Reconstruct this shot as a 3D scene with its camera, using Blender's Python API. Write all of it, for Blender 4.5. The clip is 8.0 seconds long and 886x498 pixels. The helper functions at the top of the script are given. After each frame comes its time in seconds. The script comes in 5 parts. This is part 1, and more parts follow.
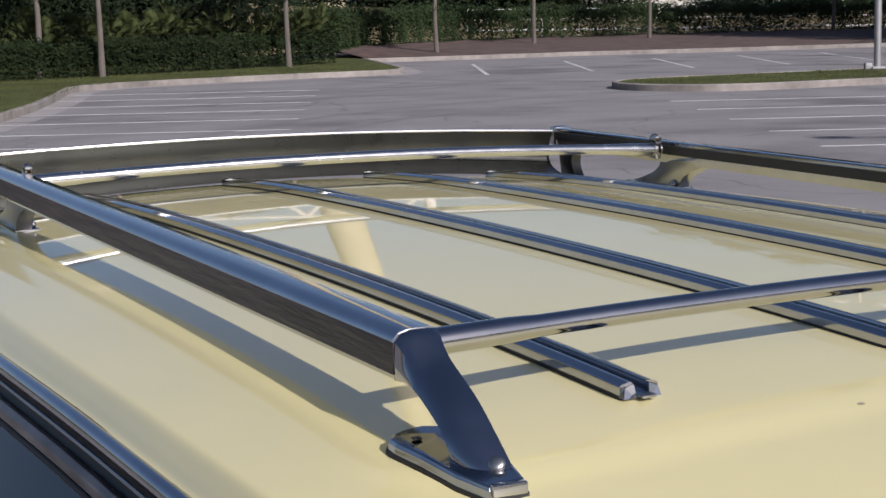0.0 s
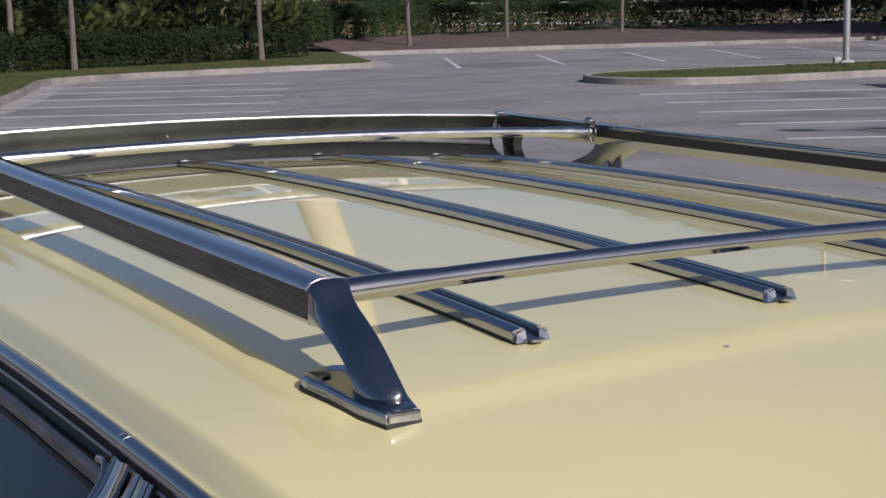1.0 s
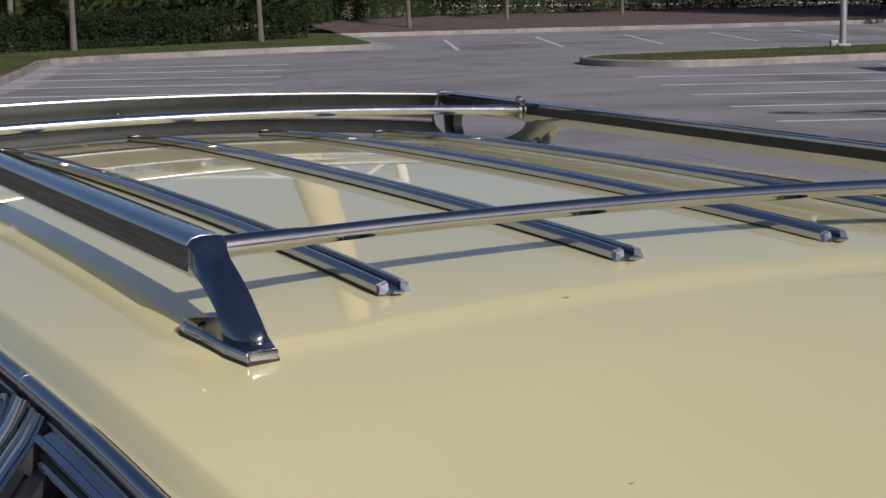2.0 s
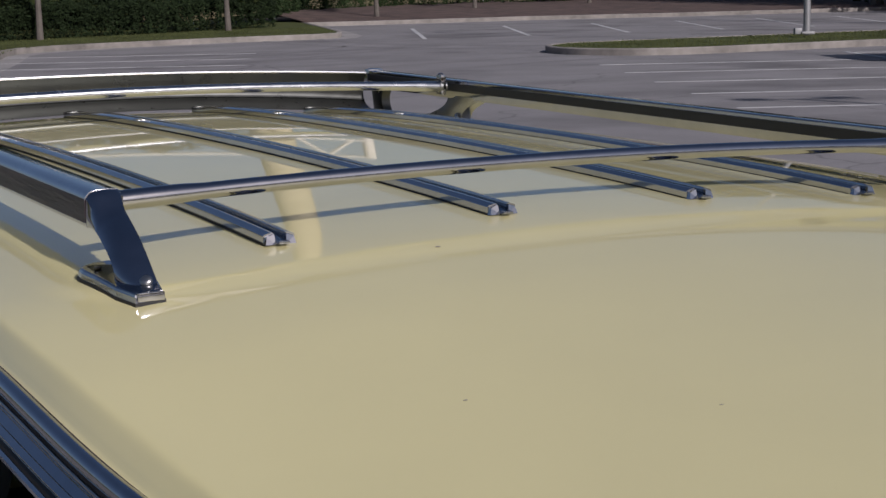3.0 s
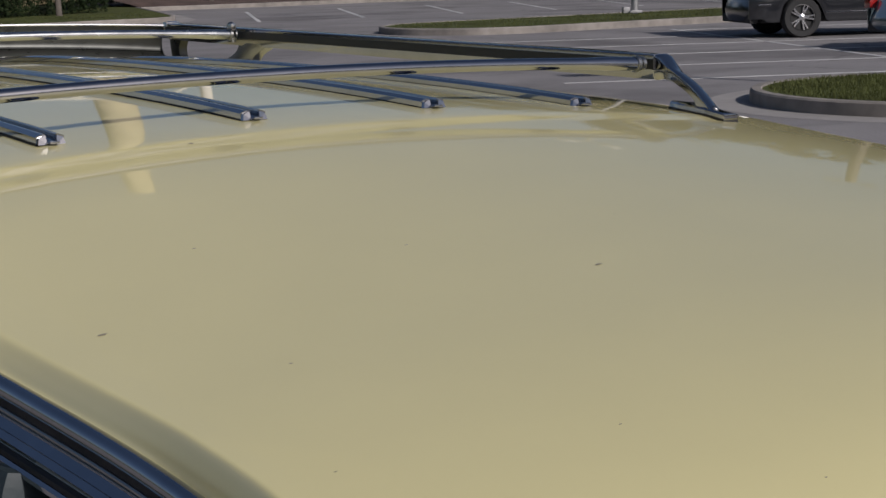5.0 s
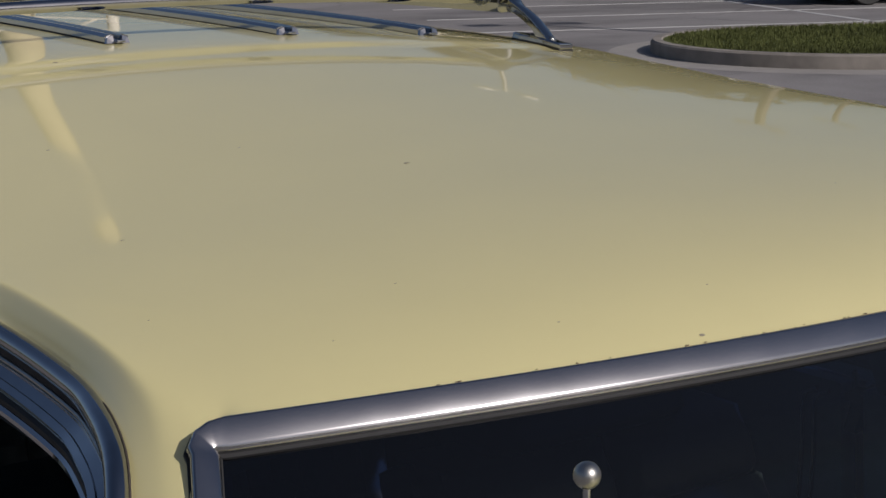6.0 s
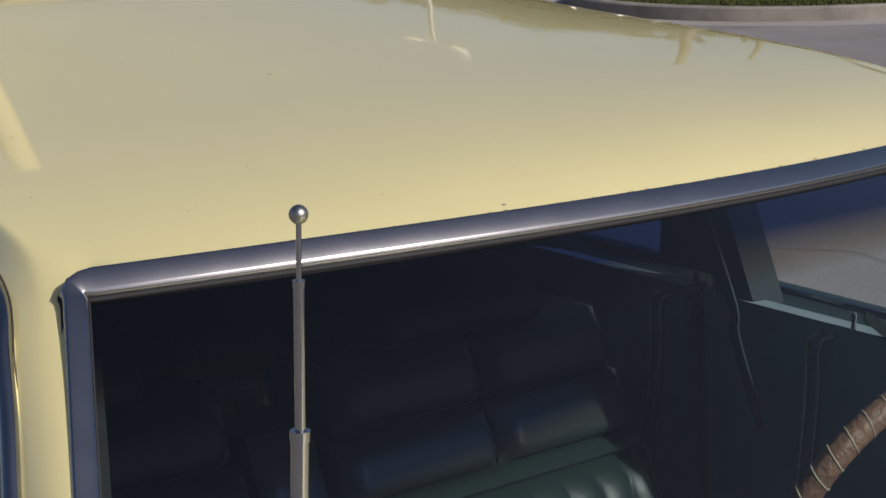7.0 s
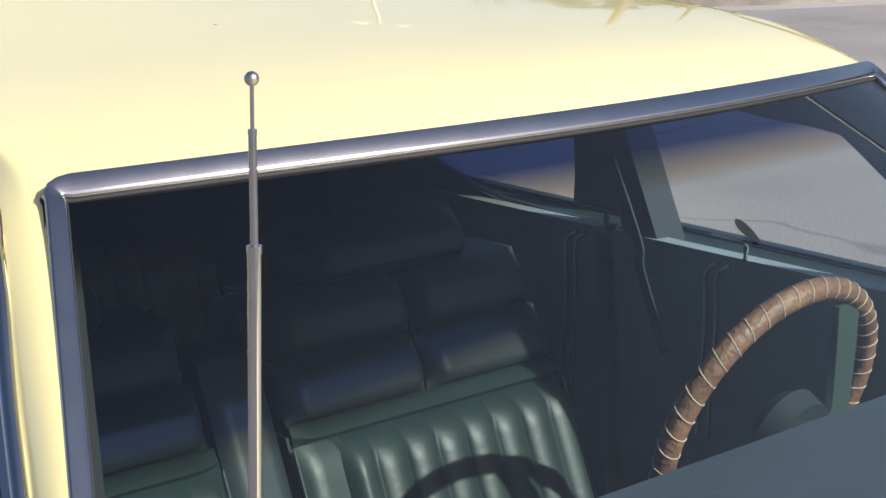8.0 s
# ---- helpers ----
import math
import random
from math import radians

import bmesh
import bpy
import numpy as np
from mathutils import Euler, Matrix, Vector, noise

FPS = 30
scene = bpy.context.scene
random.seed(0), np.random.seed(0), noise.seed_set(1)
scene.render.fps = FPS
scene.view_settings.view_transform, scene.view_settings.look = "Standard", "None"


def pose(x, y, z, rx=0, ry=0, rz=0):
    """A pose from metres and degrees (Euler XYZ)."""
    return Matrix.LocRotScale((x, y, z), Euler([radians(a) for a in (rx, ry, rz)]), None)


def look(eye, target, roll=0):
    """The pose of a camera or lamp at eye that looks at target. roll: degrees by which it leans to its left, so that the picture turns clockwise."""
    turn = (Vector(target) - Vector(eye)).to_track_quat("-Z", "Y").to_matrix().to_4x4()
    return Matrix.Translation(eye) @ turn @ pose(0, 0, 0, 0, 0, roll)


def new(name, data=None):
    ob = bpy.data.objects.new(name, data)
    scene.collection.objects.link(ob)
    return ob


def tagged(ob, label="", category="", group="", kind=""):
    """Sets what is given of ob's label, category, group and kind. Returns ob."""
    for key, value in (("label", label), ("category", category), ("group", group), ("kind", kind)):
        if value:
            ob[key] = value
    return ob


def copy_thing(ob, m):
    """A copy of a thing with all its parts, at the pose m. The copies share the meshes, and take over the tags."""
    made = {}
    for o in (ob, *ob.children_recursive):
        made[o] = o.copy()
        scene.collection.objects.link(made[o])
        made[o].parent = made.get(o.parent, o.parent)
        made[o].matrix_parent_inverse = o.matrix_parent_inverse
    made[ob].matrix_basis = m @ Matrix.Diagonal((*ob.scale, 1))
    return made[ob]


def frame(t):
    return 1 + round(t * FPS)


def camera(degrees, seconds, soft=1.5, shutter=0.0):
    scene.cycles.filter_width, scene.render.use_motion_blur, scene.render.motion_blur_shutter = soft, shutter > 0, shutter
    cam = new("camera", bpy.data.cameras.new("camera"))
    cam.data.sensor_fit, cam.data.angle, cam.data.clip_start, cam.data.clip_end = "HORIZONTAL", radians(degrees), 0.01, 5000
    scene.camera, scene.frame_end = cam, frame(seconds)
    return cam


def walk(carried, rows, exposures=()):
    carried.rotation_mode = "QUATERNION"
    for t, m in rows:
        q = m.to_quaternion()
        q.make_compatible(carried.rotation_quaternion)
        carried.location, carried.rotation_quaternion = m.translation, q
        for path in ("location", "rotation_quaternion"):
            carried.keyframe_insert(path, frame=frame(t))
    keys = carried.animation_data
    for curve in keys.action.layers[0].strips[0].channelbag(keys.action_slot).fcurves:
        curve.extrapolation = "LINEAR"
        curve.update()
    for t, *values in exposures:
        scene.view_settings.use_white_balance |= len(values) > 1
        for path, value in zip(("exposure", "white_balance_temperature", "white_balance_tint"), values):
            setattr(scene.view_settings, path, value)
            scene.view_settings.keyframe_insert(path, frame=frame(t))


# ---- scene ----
cam = camera(29.54, 8.0)
PATH = [
    (0, (-1.0390, -0.9673, 1.7456), (-0.1700, 0.8122, 1.4660), -1.23),
    (0.5, (-1.0536, -1.0488, 1.7421), (-0.1698, 0.7228, 1.4588), -1.26),
    (1, (-1.0564, -1.1230, 1.7361), (-0.1606, 0.6420, 1.4488), -1.13),
    (1.5, (-1.0390, -1.2233, 1.7410), (-0.1492, 0.5426, 1.4411), -0.98),
    (3, (-1.0031, -1.4876, 1.7204), (-0.0819, 0.2583, 1.3994), -1.01),
    (3.5, (-0.9988, -1.5496, 1.7136), (-0.0407, 0.1747, 1.3839), -1.03),
    (4, (-1.0133, -1.6094, 1.7095), (-0.0017, 0.0820, 1.3695), -1.03),
    (4.2, (-1.0252, -1.6245, 1.7030), (0.0094, 0.0528, 1.3620), -0.97),
    (5.3, (-1.0584, -1.8496, 1.6452), (0.0402, -0.2154, 1.2956), -1.43),
    (5.5, (-1.0739, -1.8957, 1.6438), (0.0427, -0.2792, 1.2695), -1.13),
    (6, (-1.0822, -1.9875, 1.6367), (0.0753, -0.4064, 1.2364), -0.78),
    (6.5, (-1.1138, -2.0974, 1.6269), (0.0821, -0.5516, 1.2019), -0.76),
    (7, (-1.1588, -2.2120, 1.6169), (0.0616, -0.6926, 1.1672), -0.83),
    (7.5, (-1.2231, -2.3215, 1.6076), (0.0200, -0.8234, 1.1489), -0.81),
    (8, (-1.3040, -2.4071, 1.5948), (-0.0287, -0.9372, 1.1334), -0.90),
]
walk(cam, [(t, look(eye, target, roll)) for t, eye, target, roll in PATH],
     exposures=[(0, 0.24, 6260, 18.5), (1.5, 0.0, 6250, 18.5), (3.5, -0.35, 6220, 18.5), (5.5, -0.40, 6500, 14.5), (6.0, -0.38, 6580, 14.5), (6.5, -0.29, 6640, 14.5), (7.0, 0.0, 6680, 14.5), (7.5, 0.57, 6680, 14), (8.0, 1.06, 6700, 13)])

# ---- world and sun ----
SUN_EL, SUN_AZ = radians(32.8), radians(172)      # azimuth from +y towards +x
world = bpy.data.worlds.new("sky")
scene.world = world
world.use_nodes = True
wn = world.node_tree
sky = wn.nodes.new("ShaderNodeTexSky")
sky.sky_type, sky.sun_disc = "NISHITA", False
sky.sun_elevation, sky.sun_rotation = SUN_EL, SUN_AZ
sky.air_density, sky.dust_density, sky.ozone_density = 0.85, 2.1, 2.3
wn.links.new(sky.outputs[0], wn.nodes["Background"].inputs[0])
wn.nodes["Background"].inputs[1].default_value = 0.069
sun_data = bpy.data.lights.new("sun", "SUN")
sun_data.energy, sun_data.angle, sun_data.color = 4.0, radians(0.55), (1.0, 0.962, 0.915)
sun = new("sun", sun_data)
to_sun = Vector((math.sin(SUN_AZ) * math.cos(SUN_EL), math.cos(SUN_AZ) * math.cos(SUN_EL), math.sin(SUN_EL)))
sun.matrix_world = look(to_sun * 50, (0, 0, 0))


# ---- materials ----
def material(name, base, rough=0.5, metal=0.0, coat=0.0, bump=0.0, scale=20.0, vary=0.0, spread=0.0, ior=1.5, fine=0.0, stretch=None):
    """Principled material; vary: colour drift at two scales, bump: relief, spread: per object drift."""
    m = bpy.data.materials.new(name)
    m.use_nodes = True
    nt = m.node_tree
    p = nt.nodes["Principled BSDF"]
    p.inputs["Base Color"].default_value = (*base, 1)
    p.inputs["Roughness"].default_value = rough
    p.inputs["Metallic"].default_value = metal
    p.inputs["Coat Weight"].default_value = coat
    p.inputs["Coat Roughness"].default_value = 0.03
    p.inputs["IOR"].default_value = ior
    p.inputs["Coat IOR"].default_value = 1.68
    if vary or bump or fine:
        co = nt.nodes.new("ShaderNodeTexCoord")
        big = nt.nodes.new("ShaderNodeTexNoise")
        big.inputs["Scale"].default_value, big.inputs["Detail"].default_value = scale * 0.12, 4
        small = nt.nodes.new("ShaderNodeTexNoise")
        small.inputs["Scale"].default_value, small.inputs["Detail"].default_value = scale, 6
        place = nt.nodes.new("ShaderNodeMapping")
        place.inputs["Scale"].default_value = stretch or (1, 1, 1)
        nt.links.new(co.outputs["Object"], place.inputs["Vector"])
        for n in (big, small):
            nt.links.new(place.outputs[0], n.inputs["Vector"])
        mix = nt.nodes.new("ShaderNodeMath")
        mix.operation = "MULTIPLY_ADD"
        nt.links.new(small.outputs[0], mix.inputs[0])
        mix.inputs[1].default_value = 0.5
        nt.links.new(big.outputs[0], mix.inputs[2])
        ramp = nt.nodes.new("ShaderNodeMapRange")
        ramp.inputs[1].default_value, ramp.inputs[2].default_value = 0.45, 1.05
        ramp.inputs[3].default_value, ramp.inputs[4].default_value = 1 - vary, 1 + vary
        nt.links.new(mix.outputs[0], ramp.inputs[0])
        hsv = nt.nodes.new("ShaderNodeHueSaturation")
        hsv.inputs["Color"].default_value = (*base, 1)
        nt.links.new(ramp.outputs[0], hsv.inputs["Value"])
        if spread:
            info = nt.nodes.new("ShaderNodeObjectInfo")
            geo = nt.nodes.new("ShaderNodeNewGeometry")
            add = nt.nodes.new("ShaderNodeMath")
            nt.links.new(info.outputs["Random"], add.inputs[0])
            nt.links.new(geo.outputs["Random Per Island"], add.inputs[1])
            sp = nt.nodes.new("ShaderNodeMapRange")
            sp.inputs[2].default_value = 2
            sp.inputs[3].default_value, sp.inputs[4].default_value = 1 - spread, 1 + spread
            nt.links.new(add.outputs[0], sp.inputs[0])
            mul = nt.nodes.new("ShaderNodeMath")
            mul.operation = "MULTIPLY"
            nt.links.new(ramp.outputs[0], mul.inputs[0])
            nt.links.new(sp.outputs[0], mul.inputs[1])
            nt.links.new(mul.outputs[0], hsv.inputs["Value"])
        nt.links.new(hsv.outputs[0], p.inputs["Base Color"])
        if bump:
            bp = nt.nodes.new("ShaderNodeBump")
            bp.inputs["Strength"].default_value, bp.inputs["Distance"].default_value = bump, 0.01
            nt.links.new(small.outputs[0], bp.inputs["Height"])
            nt.links.new(bp.outputs[0], p.inputs["Normal"])
        if fine:
            rr = nt.nodes.new("ShaderNodeMapRange")
            rr.inputs[3].default_value, rr.inputs[4].default_value = rough * (1 - fine), rough * (1 + fine)
            nt.links.new(small.outputs[0], rr.inputs[0])
            nt.links.new(rr.outputs[0], p.inputs["Roughness"])
    return m


def glass_material(name, tint, tint_top=None, z0=0.0, z1=1.0, gloss=0.02, dust_haze=0.0, ior=1.5):
    """Thin glass: tinted see-through with a Fresnel gloss; tint_top: a shade band between z0 and z1."""
    m = bpy.data.materials.new(name)
    m.use_nodes = True
    nt = m.node_tree
    nt.nodes.remove(nt.nodes["Principled BSDF"])
    out = nt.nodes["Material Output"]
    tr, gl, mix, fr = (nt.nodes.new("ShaderNode" + k) for k in ("BsdfTransparent", "BsdfGlossy", "MixShader", "Fresnel"))
    tr.inputs[0].default_value = (*tint, 1)
    gl.inputs["Roughness"].default_value = gloss
    fr.inputs["IOR"].default_value = ior
    if tint_top:
        co, sep, mr, mc = (nt.nodes.new("ShaderNode" + k) for k in ("TexCoord", "SeparateXYZ", "MapRange", "ValToRGB"))
        nt.links.new(co.outputs["Object"], sep.inputs[0])
        # the lower edge of the band follows the crown of the header
        sq, sag = nt.nodes.new("ShaderNodeMath"), nt.nodes.new("ShaderNodeMath")
        sq.operation, sag.operation = "MULTIPLY", "MULTIPLY_ADD"
        nt.links.new(sep.outputs[0], sq.inputs[0])
        nt.links.new(sep.outputs[0], sq.inputs[1])
        nt.links.new(sq.outputs[0], sag.inputs[0])
        sag.inputs[1].default_value = 0.06
        nt.links.new(sep.outputs[2], sag.inputs[2])
        nt.links.new(sag.outputs[0], mr.inputs[0])
        mr.inputs[1].default_value, mr.inputs[2].default_value = z0, z1
        mc.color_ramp.elements[0].color = (*tint, 1)
        mc.color_ramp.elements[1].color = (*tint_top, 1)
        warm = mc.color_ramp.elements.new(0.38)
        warm.color = (0.52, 0.48, 0.38, 1)
        nt.links.new(mr.outputs[0], mc.inputs[0])
        nt.links.new(mc.outputs[0], tr.inputs[0])
    nt.links.new(fr.outputs[0], mix.inputs[0])
    nt.links.new(tr.outputs[0], mix.inputs[1])
    nt.links.new(gl.outputs[0], mix.inputs[2])
    nt.links.new(mix.outputs[0], out.inputs[0])
    if dust_haze:
        # dust film, its blue tone standing in for sky reflected in the glass
        haze_film, lay = nt.nodes.new("ShaderNodeBsdfDiffuse"), nt.nodes.new("ShaderNodeMixShader")
        haze_film.inputs[0].default_value = (0.50, 0.58, 0.68, 1)
        co, grain, mr = (nt.nodes.new("ShaderNode" + k) for k in ("TexCoord", "TexNoise", "MapRange"))
        grain.inputs["Scale"].default_value = 2.2
        nt.links.new(co.outputs["Object"], grain.inputs["Vector"])
        nt.links.new(grain.outputs[0], mr.inputs[0])
        mr.inputs[3].default_value, mr.inputs[4].default_value = dust_haze * 0.3, dust_haze * 1.7
        grain.inputs["Detail"].default_value = 4
        # reflected haze is painted into the film, stronger on the driver's side
        haze_side, across, mul = (nt.nodes.new("ShaderNode" + k) for k in ("SeparateXYZ", "MapRange", "Math"))
        nt.links.new(co.outputs["Object"], haze_side.inputs[0])
        nt.links.new(haze_side.outputs[0], across.inputs[0])
        for k, v in enumerate((-0.6, 0.3, 0.35, 1.7)):
            across.inputs[k + 1].default_value = v
        mul.operation = "MULTIPLY"
        nt.links.new(mr.outputs[0], mul.inputs[0])
        nt.links.new(across.outputs[0], mul.inputs[1])
        nt.links.new(mul.outputs[0], lay.inputs[0])
        nt.links.new(mix.outputs[0], lay.inputs[1])
        nt.links.new(haze_film.outputs[0], lay.inputs[2])
        nt.links.new(lay.outputs[0], out.inputs[0])
    return m


PAINT = material("cream yellow car paint", (0.73, 0.66, 0.335), 0.45, coat=1.0, vary=0.035, scale=9, fine=0.1)
PAINT.node_tree.nodes["Principled BSDF"].inputs["Coat IOR"].default_value = 1.9
PAINT.node_tree.nodes["Principled BSDF"].inputs["Specular IOR Level"].default_value = 0.1
CHROME = material("chrome", (0.43, 0.435, 0.45), 0.085, 1.0, vary=0.12, scale=60, fine=0.5)
STEEL = material("dull brushed metal", (0.42, 0.42, 0.40), 0.32, 1.0, vary=0.12, scale=40, fine=0.35)
SATIN = material("satin aluminium", (0.56, 0.57, 0.57), 0.24, 1.0, vary=0.12, scale=50, fine=0.4)
DULL = material("weathered dull metal", (0.085, 0.087, 0.08), 0.30, 0.9, vary=0.15, scale=30, fine=0.3)
WOODGRAIN = material("dark woodgrain insert", (0.055, 0.037, 0.043), 0.40, vary=0.95, scale=120, bump=0.2, stretch=(1, 0.09, 1))
GRIME = material("brown grime", (0.055, 0.045, 0.036), 0.8, vary=0.6, scale=120)
WEATHERED = material("weathered silver trim", (0.36, 0.32, 0.31), 0.42, 0.8, vary=0.9, scale=60, fine=0.5, stretch=(1, 0.25, 1))
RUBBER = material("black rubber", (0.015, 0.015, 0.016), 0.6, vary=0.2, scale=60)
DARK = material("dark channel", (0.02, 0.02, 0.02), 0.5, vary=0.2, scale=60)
VINYL = material("dark green vinyl", (0.015, 0.031, 0.028), 0.46, vary=0.15, scale=90, bump=0.06)
# seat vinyl copy; how light falls on the pads is put into its tone
PADDING = material("green vinyl toned for pad light", (0.026, 0.038, 0.042), 0.50, vary=0.15, scale=90, bump=0.05, ior=1.4)
SPOKE = material("pale green enamel", (0.055, 0.088, 0.076), 0.4, vary=0.1, scale=40)
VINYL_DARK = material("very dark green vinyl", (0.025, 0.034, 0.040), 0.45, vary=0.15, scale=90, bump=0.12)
DASH = material("blue green dashboard vinyl", (0.046, 0.064, 0.090), 0.5, vary=0.12, scale=80, bump=0.08)
# cabin vinyl copy lightened in place of light that misses the doors
DOORVINYL_LIT = material("lightened green door vinyl", (0.205, 0.275, 0.295), 0.5, vary=0.15, scale=60, bump=0.1)
# paler copy of the seat vinyl, making up for weak light in the rear
REARVINYL_LIT = material("lightened green pleated vinyl", (0.115, 0.125, 0.115), 0.7, vary=0.2, scale=60, bump=0.1)
LEATHER = material("brown leather", (0.22, 0.115, 0.072), 0.45, vary=0.5, scale=110, bump=0.4)
THREAD = material("pale thread", (0.55, 0.47, 0.36), 0.8)
CARPET = material("dark carpet", (0.02, 0.025, 0.024), 0.95, vary=0.3, scale=200)


def asphalt_material(name, base):
    """Worn asphalt: fine stone grain, blotchy wear, dark oil stains and hairline cracks."""
    m = bpy.data.materials.new(name)
    m.use_nodes = True
    nt = m.node_tree
    p = nt.nodes["Principled BSDF"]
    p.inputs["Roughness"].default_value, p.inputs["Specular IOR Level"].default_value = 0.88, 0.3
    co = nt.nodes.new("ShaderNodeTexCoord")

    def noise_tex(scale, detail, low, high, a, b, squash=(1, 1, 1)):
        place, n, r = (nt.nodes.new("ShaderNode" + k) for k in ("Mapping", "TexNoise", "MapRange"))
        place.inputs["Scale"].default_value = squash
        nt.links.new(co.outputs["Object"], place.inputs["Vector"])
        nt.links.new(place.outputs[0], n.inputs["Vector"])
        n.inputs["Scale"].default_value, n.inputs["Detail"].default_value = scale, detail
        for i, v in enumerate((low, high, a, b)):
            r.inputs[i + 1].default_value = v
        nt.links.new(n.outputs[0], r.inputs[0])
        return r.outputs[0], n.outputs[0]

    grain, raw = noise_tex(55, 3, 0.3, 0.7, 0.86, 1.14)
    blotch, _ = noise_tex(0.55, 5, 0.35, 0.65, 0.90, 1.09)
    stain, _ = noise_tex(0.30, 6, 0.53, 0.66, 1.0, 0.68)
    drag, _ = noise_tex(0.9, 4, 0.54, 0.72, 1.0, 0.80, (0.18, 1.0, 1.0))
    warp = nt.nodes.new("ShaderNodeTexNoise")
    warp.inputs["Scale"].default_value = 0.8
    nt.links.new(co.outputs["Object"], warp.inputs["Vector"])
    bend = nt.nodes.new("ShaderNodeVectorMath")
    bend.operation = "MULTIPLY_ADD"
    bend.inputs[1].default_value = (1.6, 1.6, 0)
    nt.links.new(warp.outputs["Color"], bend.inputs[0])
    nt.links.new(co.outputs["Object"], bend.inputs[2])
    vor, crack = nt.nodes.new("ShaderNodeTexVoronoi"), nt.nodes.new("ShaderNodeMapRange")
    vor.feature = "DISTANCE_TO_EDGE"
    vor.inputs["Scale"].default_value = 0.17
    nt.links.new(bend.outputs[0], vor.inputs["Vector"])
    for i, v in enumerate((0.001, 0.006, 0.72, 1.0)):
        crack.inputs[i + 1].default_value = v
    nt.links.new(vor.outputs["Distance"], crack.inputs[0])
    value = grain
    for other in (blotch, stain, drag, crack.outputs[0]):
        mul = nt.nodes.new("ShaderNodeMath")
        mul.operation = "MULTIPLY"
        nt.links.new(value, mul.inputs[0])
        nt.links.new(other, mul.inputs[1])
        value = mul.outputs[0]
    hsv = nt.nodes.new("ShaderNodeHueSaturation")
    hsv.inputs["Color"].default_value = (*base, 1)
    nt.links.new(value, hsv.inputs["Value"])
    nt.links.new(hsv.outputs[0], p.inputs["Base Color"])
    bp = nt.nodes.new("ShaderNodeBump")
    bp.inputs["Strength"].default_value, bp.inputs["Distance"].default_value = 0.3, 0.01
    nt.links.new(raw, bp.inputs["Height"])
    nt.links.new(bp.outputs[0], p.inputs["Normal"])
    return m


ASPHALT = asphalt_material("worn asphalt", (0.225, 0.215, 0.213))
LINE = material("worn white road paint", (0.46, 0.46, 0.45), 0.8, vary=0.3, scale=5)
CONCRETE = material("kerb concrete", (0.225, 0.205, 0.183), 0.9, vary=0.5, scale=5, bump=0.3)
SKID = material("tyre mark", (0.182, 0.172, 0.17), 0.9, vary=0.1, scale=4)
GRASS = material("grass", (0.060, 0.069, 0.023), 0.9, vary=0.45, scale=6, spread=0.45, ior=1.25)
DRY = material("dry bank grass", (0.13, 0.105, 0.05), 0.95, vary=0.45, scale=3, bump=0.4)
MULCH = material("brown mulch", (0.088, 0.058, 0.047), 0.95, vary=0.5, scale=14, bump=0.6)
HEDGE = material("hedge leaf", (0.020, 0.033, 0.012), 0.75, vary=0.3, scale=4, spread=0.55, ior=1.22)
LEAF = material("tree leaf", (0.013, 0.021, 0.009), 0.8, vary=0.3, scale=3, spread=0.55, ior=1.22)
PALM = material("palmetto leaf", (0.046, 0.058, 0.020), 0.75, vary=0.3, scale=4, spread=0.45, ior=1.22)
BARK = material("pale bark", (0.125, 0.108, 0.092), 0.95, vary=0.3, scale=14, bump=0.5)
BRONZE = material("dark bronze enamel", (0.085, 0.070, 0.050), 0.5, vary=0.1, scale=20)
GALV = material("galvanised steel", (0.34, 0.34, 0.34), 0.5, 0.6, vary=0.1, scale=20)
WHITE = material("white painted rail", (0.52, 0.52, 0.50), 0.5, vary=0.06, scale=12)
BUFF = material("buff concrete", (0.46, 0.40, 0.26), 0.9, vary=0.15, scale=3)
STUCCO = material("pale stucco", (0.66, 0.63, 0.56), 0.9, vary=0.08, scale=3)
BLACKPAINT = material("black car paint", (0.012, 0.013, 0.016), 0.3, coat=1.0, vary=0.05, scale=5)
TEALPAINT = material("grey blue car paint", (0.12, 0.17, 0.19), 0.3, 0.3, coat=1.0, vary=0.05, scale=5)
TYRE = material("tyre rubber", (0.022, 0.022, 0.022), 0.8, vary=0.2, scale=40, bump=0.2)
ALLOY = material("alloy wheel", (0.66, 0.66, 0.67), 0.25, 0.9, vary=0.08, scale=30)
REDLENS = material("red lens", (0.35, 0.015, 0.012), 0.15, coat=0.6)
LAMPGLASS = material("lamp lens", (0.75, 0.75, 0.72), 0.1, coat=0.6)
WINDSHIELD = glass_material("tinted windshield glass", (0.74, 0.82, 0.80), (0.028, 0.062, 0.20), 1.243, 1.280, dust_haze=0.0065, ior=1.65)
RESIDUE = material("sticker residue", (0.011, 0.016, 0.020), 0.85, vary=0.25, scale=120, ior=1.2)
TRIM = material("polished trim", (0.40, 0.40, 0.415), 0.19, 1.0, vary=0.04, scale=30, fine=0.2)
# the blue of reflected sky is put into this tint
SIDEGLASS = glass_material("side glass with sky blue in its tint", (0.07, 0.16, 0.27), ior=1.58)
DARKGLASS = glass_material("privacy glass", (0.04, 0.045, 0.05))


# ---- mesh helpers ----
def finish(bm, name, mat, smooth=True):
    bmesh.ops.recalc_face_normals(bm, faces=bm.faces)
    me = bpy.data.meshes.new(name)
    bm.to_mesh(me)
    bm.free()
    me.materials.append(mat)
    if smooth:
        me.shade_smooth()
        me.set_sharp_from_angle(angle=radians(38))
    return me


